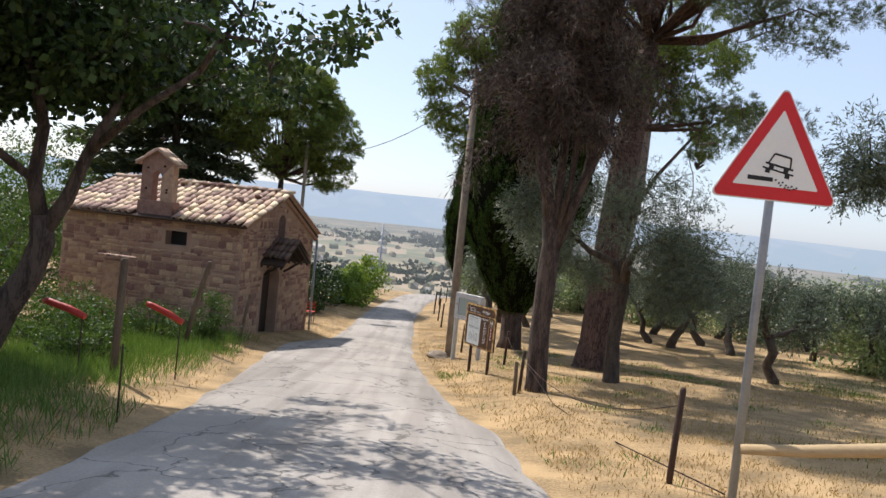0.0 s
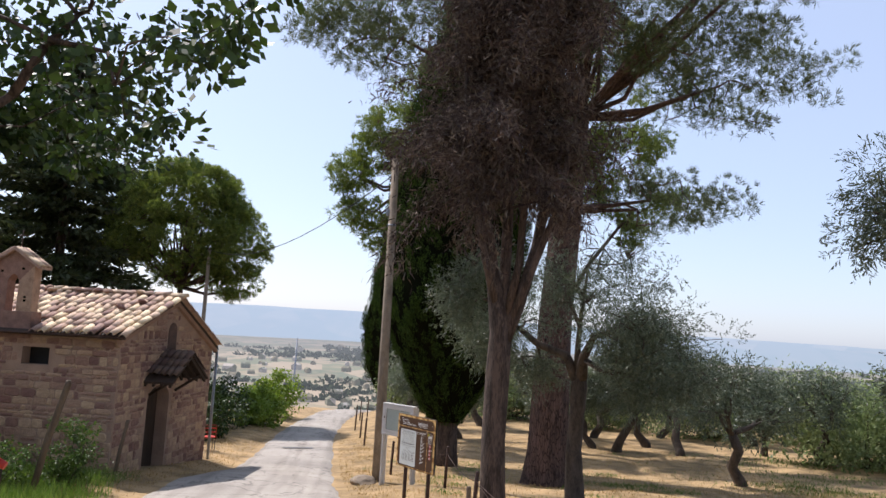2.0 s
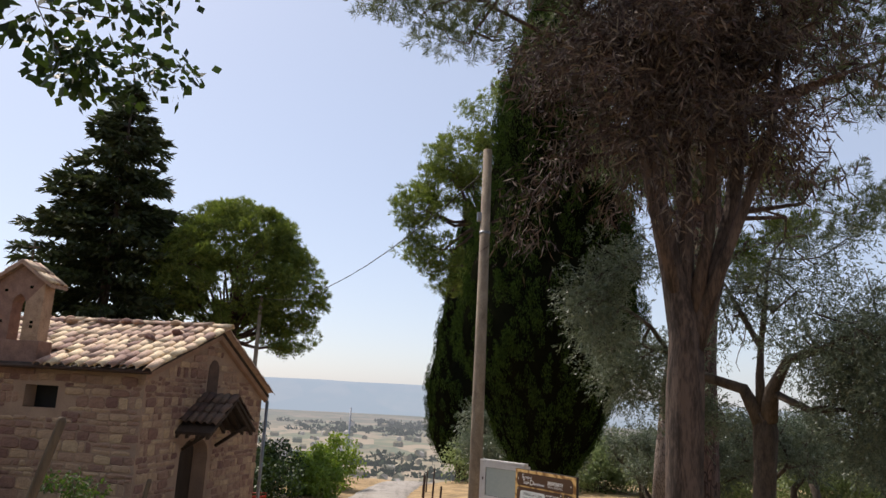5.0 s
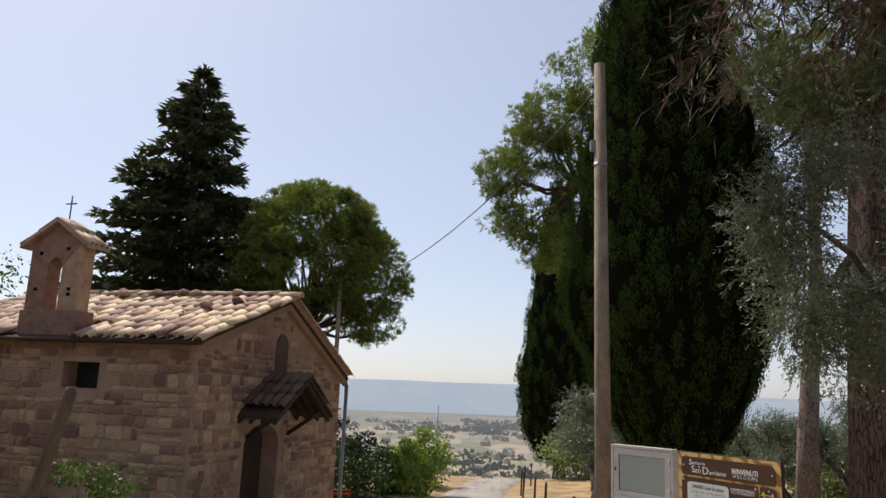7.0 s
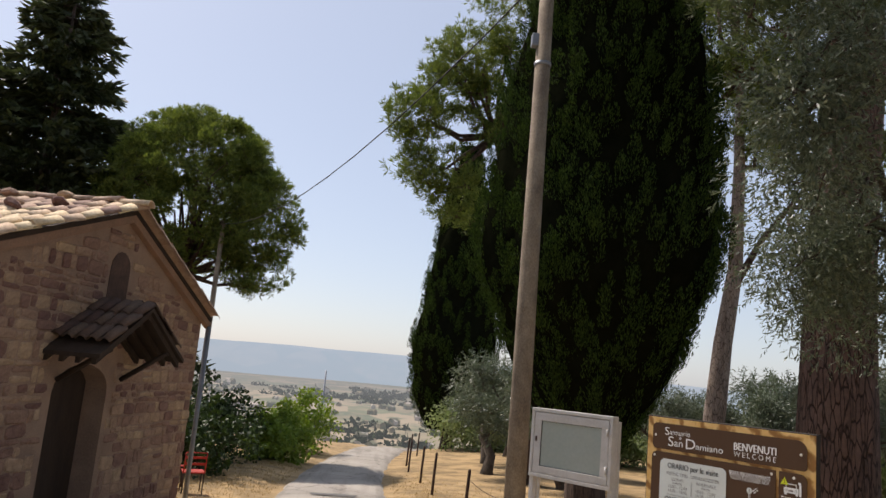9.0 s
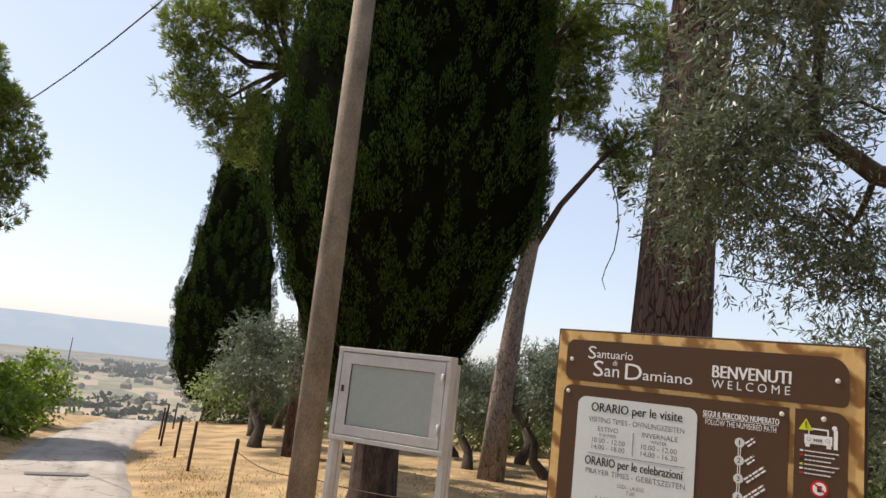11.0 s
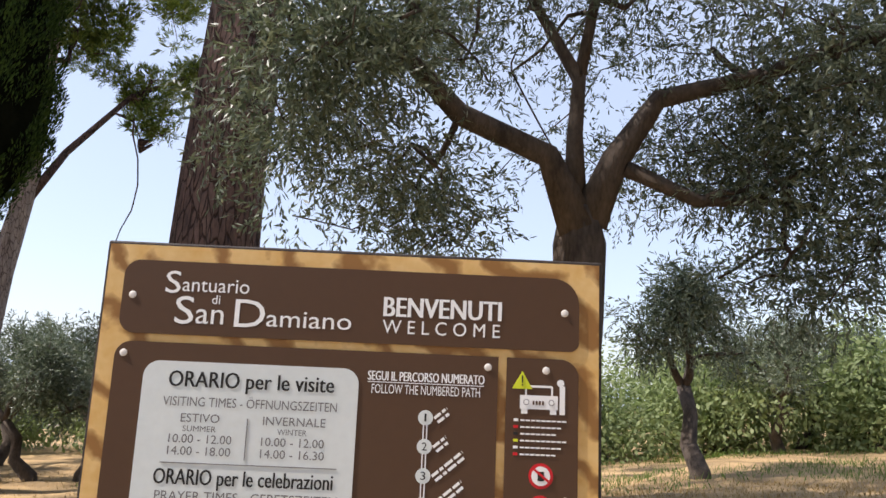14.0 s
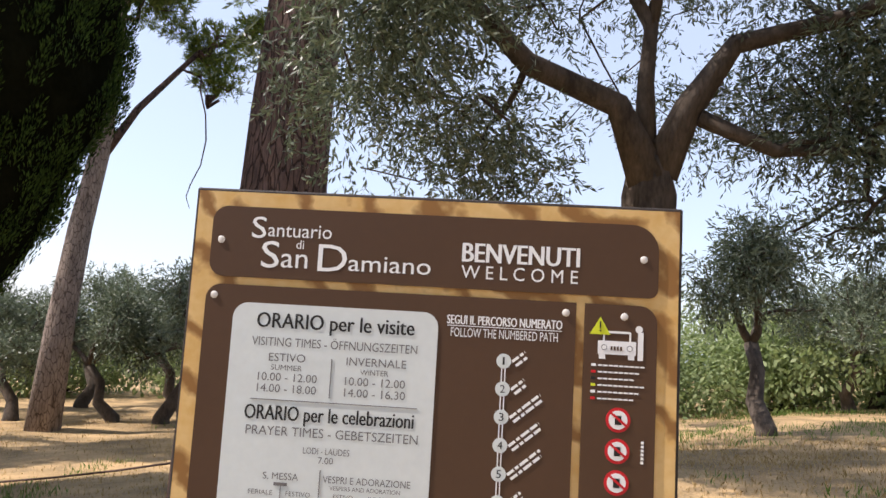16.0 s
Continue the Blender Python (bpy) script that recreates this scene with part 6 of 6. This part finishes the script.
for k in range(8):
    b = 0.379 + 0.0655 * k
    disc(main_p, "route_number", 0.747, b, 0.0165, M_sheet, 0.0006)
    write(main_p, str(k + 1), 0.7415 if k else 0.7445, b + 0.0085, 0.011 if k else 0.0045, 0.017, M_ink, 0.002)
    if k:
        for dx in (-0.005, 0.0025):
            bar(main_p, 0.747 + dx, b - 0.016, 0.0025, 0.031, M_white_ink)
    ln = (0.045, 0.045, 0.105, 0.105, 0.112, 0.05, 0.09, 0.08)[k]
    for row, share in ((0.0, 0.8), (0.011, 0.75)):
        at, word = 0.0, 0
        while at < ln * share:
            wl = min((0.018, 0.009, 0.022)[word % 3], ln * share - at)
            bar(main_p, 0.768 + row * 0.75 + at * math.cos(radians(40)), b + 0.003 + row * 0.85 - at * math.sin(radians(40)) / 0.94, wl, 0.0062, M_white_ink, slant=40)
            at += wl + 0.004
            word += 1
# rules: warning triangle, car outline, lines, three prohibition discs
bm = bmesh.new()
bmesh.ops.create_cone(bm, cap_ends=True, segments=3, radius1=0.026, radius2=0.026, depth=0.001, matrix=Matrix.Rotation(radians(90), 4, "X"))
px, pb = place(rules_p, 0.976, 0.292)
part("warning_triangle", bm, M_yellow, rules_p, "yellow warning triangle", m=pose(X0 + px, -0.0105, -pb))
bar(rules_p, 0.9745, 0.292, 0.003, 0.016, M_ink, 0.003)
bar(rules_p, 0.9745, 0.299, 0.003, 0.004, M_ink, 0.003)
bar(rules_p, 0.972, 0.352, 0.084, 0.03, M_white_ink, 0.0004)
bar(rules_p, 0.985, 0.302, 0.058, 0.005, M_white_ink)
for x in (0.983, 1.041):
    bar(rules_p, x, 0.324, 0.004, 0.024, M_white_ink)
for x in (0.975, 1.039):
    bar(rules_p, x, 0.363, 0.014, 0.012, M_white_ink)
for x in (0.986, 1.042):
    disc(rules_p, "car_lamp", x, 0.336, 0.0065, M_grey_ink, 0.0012)
    disc(rules_p, "car_lamp", x, 0.336, 0.005, M_white_ink, 0.0018)
for k in range(4):
    bar(rules_p, 1.0 + 0.007 * k, 0.342, 0.004, 0.009, M_brown, 0.0014)
bar(rules_p, 1.060, 0.363, 0.012, 0.062, M_white_ink)
disc(rules_p, "plain_symbol", 1.062, 0.290, 0.008, M_white_ink, 0.0)
for k in range(6):
    bar(rules_p, 0.959, 0.381 + 0.0155 * k, 0.010, 0.006, (M_white_ink, M_signred, M_ink, M_yellow, M_white_ink, M_signred)[k])
    for q in range(9):
        if q < 9 - k % 3:
            bar(rules_p, 0.974 + q * 0.0115, 0.380 + 0.0155 * k, 0.0095, 0.0034, M_white_ink)
for k in range(4):
    b = 0.503 + 0.0715 * k
    disc(rules_p, "prohibition_ring", 1.021, b, 0.027, M_signred, 0.0, "red prohibition ring")
    disc(rules_p, "prohibition_disc", 1.021, b, 0.0205, M_white_ink, 0.0007)
    bar(rules_p, 1.014, b + 0.011, 0.014, 0.02, M_ink, 0.0012)
    bar(rules_p, 1.0045, b - 0.013, 0.044, 0.005, M_signred, 0.0018, slant=-38)
for q in range(6):
    bar(rules_p, 1.072, 0.60 - q * 0.009, 0.006, 0.006, M_white_ink)


def screw(parent, x, base):
    bm = bmesh.new()
    bmesh.ops.create_uvsphere(bm, u_segments=12, v_segments=8, radius=0.0085)
    for v in bm.verts:
        v.co.y *= 0.3
    part("screw", bm, M_steel_plain, parent, "pale screw cap", m=pose(X0 + x, -0.009, -base))


M_steel_plain = plain("pale_screw", (0.68, 0.64, 0.58), 0.4)
for p, x, b in ((header, 0.072, 0.123), (header, 1.045, 0.122), (main_p, 0.067, 0.252), (main_p, 0.875, 0.250), (rules_p, 1.005, 0.252), (main_p, 0.067, 0.89), (rules_p, 1.05, 0.89)):
    screw(p, x, b)


# ---------------------------------------------------------------- notice case
notice = thing("notice_case", "white metal notice case with frosted pane on posts", "notice board", m_box)
hw, hh = w_box / 2, 0.70
M_alu = mat("white_enamel", (0.62, 0.60, 0.57), (0.50, 0.48, 0.45), 0.45, 5, 50, 0.05)
M_pane = mat("frosted_pane", (0.42, 0.46, 0.42), (0.36, 0.41, 0.37), 0.25, 1.5, 30, 0.0, spec=0.5)
part("back", boxed(-hw, 0.03, -hh, hw, 0.1, 0, bevel=0.004), M_alu, notice)
for nm, a0 in (("frame_rail", (-hw, -0.01, -0.035, hw, 0.03, 0)), ("frame_rail", (-hw, -0.01, -hh, hw, 0.03, -hh + 0.035)), ("frame_stile", (-hw, -0.008, -hh + 0.035, -hw + 0.035, 0.03, -0.035)), ("frame_stile", (hw - 0.035, -0.008, -hh + 0.035, hw, 0.03, -0.035))):
    part(nm, boxed(*a0, bevel=0.004), M_alu, notice)
door = part("door", boxed(-hw + 0.042, -0.006, -0.125, hw - 0.042, 0.022, -0.042, bevel=0.003), M_alu, notice, "hinged glazed door")
for a0 in ((-hw + 0.042, -0.006, -hh + 0.042, hw - 0.042, 0.022, -hh + 0.115), (-hw + 0.042, -0.005, -hh + 0.115, -hw + 0.125, 0.022, -0.125), (hw - 0.125, -0.005, -hh + 0.115, hw - 0.042, 0.022, -0.125)):
    part("door_rail", boxed(*a0, bevel=0.003), M_alu, door)
part("pane", boxed(-hw + 0.12, 0.012, -hh + 0.11, hw - 0.12, 0.018, -0.12), M_pane, door, "milky greenish pane")
part("gasket", boxed(-hw + 0.119, 0.0165, -hh + 0.109, hw - 0.119, 0.0215, -0.119), M_ink, door)
for a0 in ((-hw + 0.119, 0.004, -hh + 0.112, -hw + 0.128, 0.0115, -0.121), (hw - 0.128, 0.004, -hh + 0.112, hw - 0.119, 0.0115, -0.121), (-hw + 0.128, 0.004, -0.128, hw - 0.128, 0.0115, -0.119), (-hw + 0.128, 0.004, -hh + 0.109, hw - 0.128, 0.0115, -hh + 0.118)):
    part("seal", boxed(*a0), M_ink, door)
part("lock", boxed(-hw + 0.065, -0.018, -0.34, -hw + 0.085, -0.004, -0.29, bevel=0.003), M_iron, door)
for z in (-0.16, -0.52):
    part("hinge", tube(bmesh.new(), [(hw - 0.052, -0.016, z - 0.035), (hw - 0.052, -0.016, z + 0.035)], [0.011, 0.011], 8), M_alu, door)
for x in (-hw + 0.02, hw - 0.02):
    part("post", boxed(x - 0.025, 0.1, -2.25, x + 0.025, 0.15, -0.05, bevel=0.004), M_alu, notice, "white square post")
part("post_foot", boxed(-hw - 0.005, 0.02, -2.25, -hw + 0.04, 0.09, -hh + 0.002, bevel=0.004), M_alu, notice)
part("post_foot", boxed(hw - 0.04, 0.02, -2.25, hw + 0.005, 0.09, -hh + 0.002, bevel=0.004), M_alu, notice)


# ---------------------------------------------------------------- warning sign
def tri_plate(half, y, thick, r, zc):
    """Rounded triangle with its foot at zc - h/3."""
    h = half * math.sqrt(3)
    corners = [(-half, -h / 3), (half, -h / 3), (0, 2 * h / 3)]
    pts = []
    for cx, cz in corners:
        k = 1 - 2 * r / (2 * h / 3)
        ox, oz = cx * k, cz * k
        base_ang = math.degrees(math.atan2(cz, cx))
        for s in range(9):
            aa = radians(base_ang - 60 + 120 * s / 8)
            pts.append((ox + math.cos(aa) * r, zc + oz + math.sin(aa) * r))
    bm = prism(bmesh.new(), pts, y - thick, y)
    bmesh.ops.recalc_face_normals(bm, faces=bm.faces)
    return bm


def road_sign():
    x, y, z = at_ground(2.3, 5.06)
    root = thing("road_sign", "triangular loose gravel warning sign on grey steel post", "road sign", pose(x, y, z, 0, 0, 3))
    part("post", tube(bmesh.new(), [(0, 0.045, -0.4), (0, 0.045, 2.5 - z), (0, 0.045, 2.52 - z)], [0.03, 0.03, 0.02], 20), M_steel, root, "grey galvanised post")
    zc = 1.99 - z + 0.26
    part("plate", tri_plate(0.46, 0.005, 0.012, 0.035, zc), M_alu, root, "pale metal rim")
    part("red_border", tri_plate(0.445, -0.0075, 0.002, 0.03, zc), M_red, root, "red border")
    field = part("white_field", tri_plate(0.305, -0.010, 0.002, 0.006, zc + 0.006), M_signwhite, root, "white field with black car pictogram")
    f = -0.0125

    def shape(pts, yy=f):
        bm = prism(bmesh.new(), [(px * 1.2, zc - 0.012 + pz * 1.2) for px, pz in pts], yy - 0.0015, yy)
        bmesh.ops.recalc_face_normals(bm, faces=bm.faces)
        return bm

    part("road_symbol", shape([(-0.17, -0.075), (-0.02, -0.078), (-0.02, -0.102), (-0.17, -0.1)]), M_black, field)
    # car outline
    rot = lambda px, pz: (0.01 + px * math.cos(-0.18) - pz * math.sin(-0.18), -0.005 + px * math.sin(-0.18) + pz * math.cos(-0.18))
    for pts in ([(-0.085, 0.0), (0.085, 0.0), (0.085, -0.012), (-0.085, -0.012)], [(-0.095, -0.03), (0.095, -0.03), (0.095, -0.04), (-0.095, -0.04)], [(-0.07, 0.0), (-0.06, 0.0), (-0.042, 0.055), (-0.052, 0.055)], [(0.07, 0.0), (0.06, 0.0), (0.05, 0.055), (0.06, 0.055)],
                [(-0.052, 0.05), (0.06, 0.05), (0.055, 0.062), (-0.045, 0.062)], [(-0.06, -0.012), (-0.03, -0.012), (-0.03, -0.03), (-0.06, -0.03)], [(0.03, -0.012), (0.06, -0.012), (0.06, -0.03), (0.03, -0.03)], [(-0.075, -0.04), (-0.045, -0.04), (-0.045, -0.06), (-0.075, -0.06)], [(0.045, -0.04), (0.075, -0.04), (0.075, -0.062), (0.045, -0.062)]):
        part("car_symbol", shape([rot(*p) for p in pts]), M_black, field)
    for px, pz in ((-0.002, -0.09), (0.018, -0.105), (0.04, -0.1), (0.03, -0.118), (0.06, -0.115), (0.075, -0.125), (0.095, -0.118), (0.055, -0.13), (0.11, -0.132), (0.085, -0.138), (0.125, -0.125)):
        s = 0.006
        part("gravel_dot", shape([(px - s, pz - s), (px + s, pz - s * 0.6), (px + s * 0.7, pz + s), (px - s * 0.8, pz + s * 0.8)]), M_black, field)
    for zz in (-0.08, 0.05):
        part("clamp", boxed(-0.05, 0.006, zc + zz - 0.02, 0.05, 0.085, zc + zz + 0.02, bevel=0.003), M_steel, root)


M_signwhite = plain("sign_white", (0.70, 0.69, 0.66), 0.4)
road_sign()
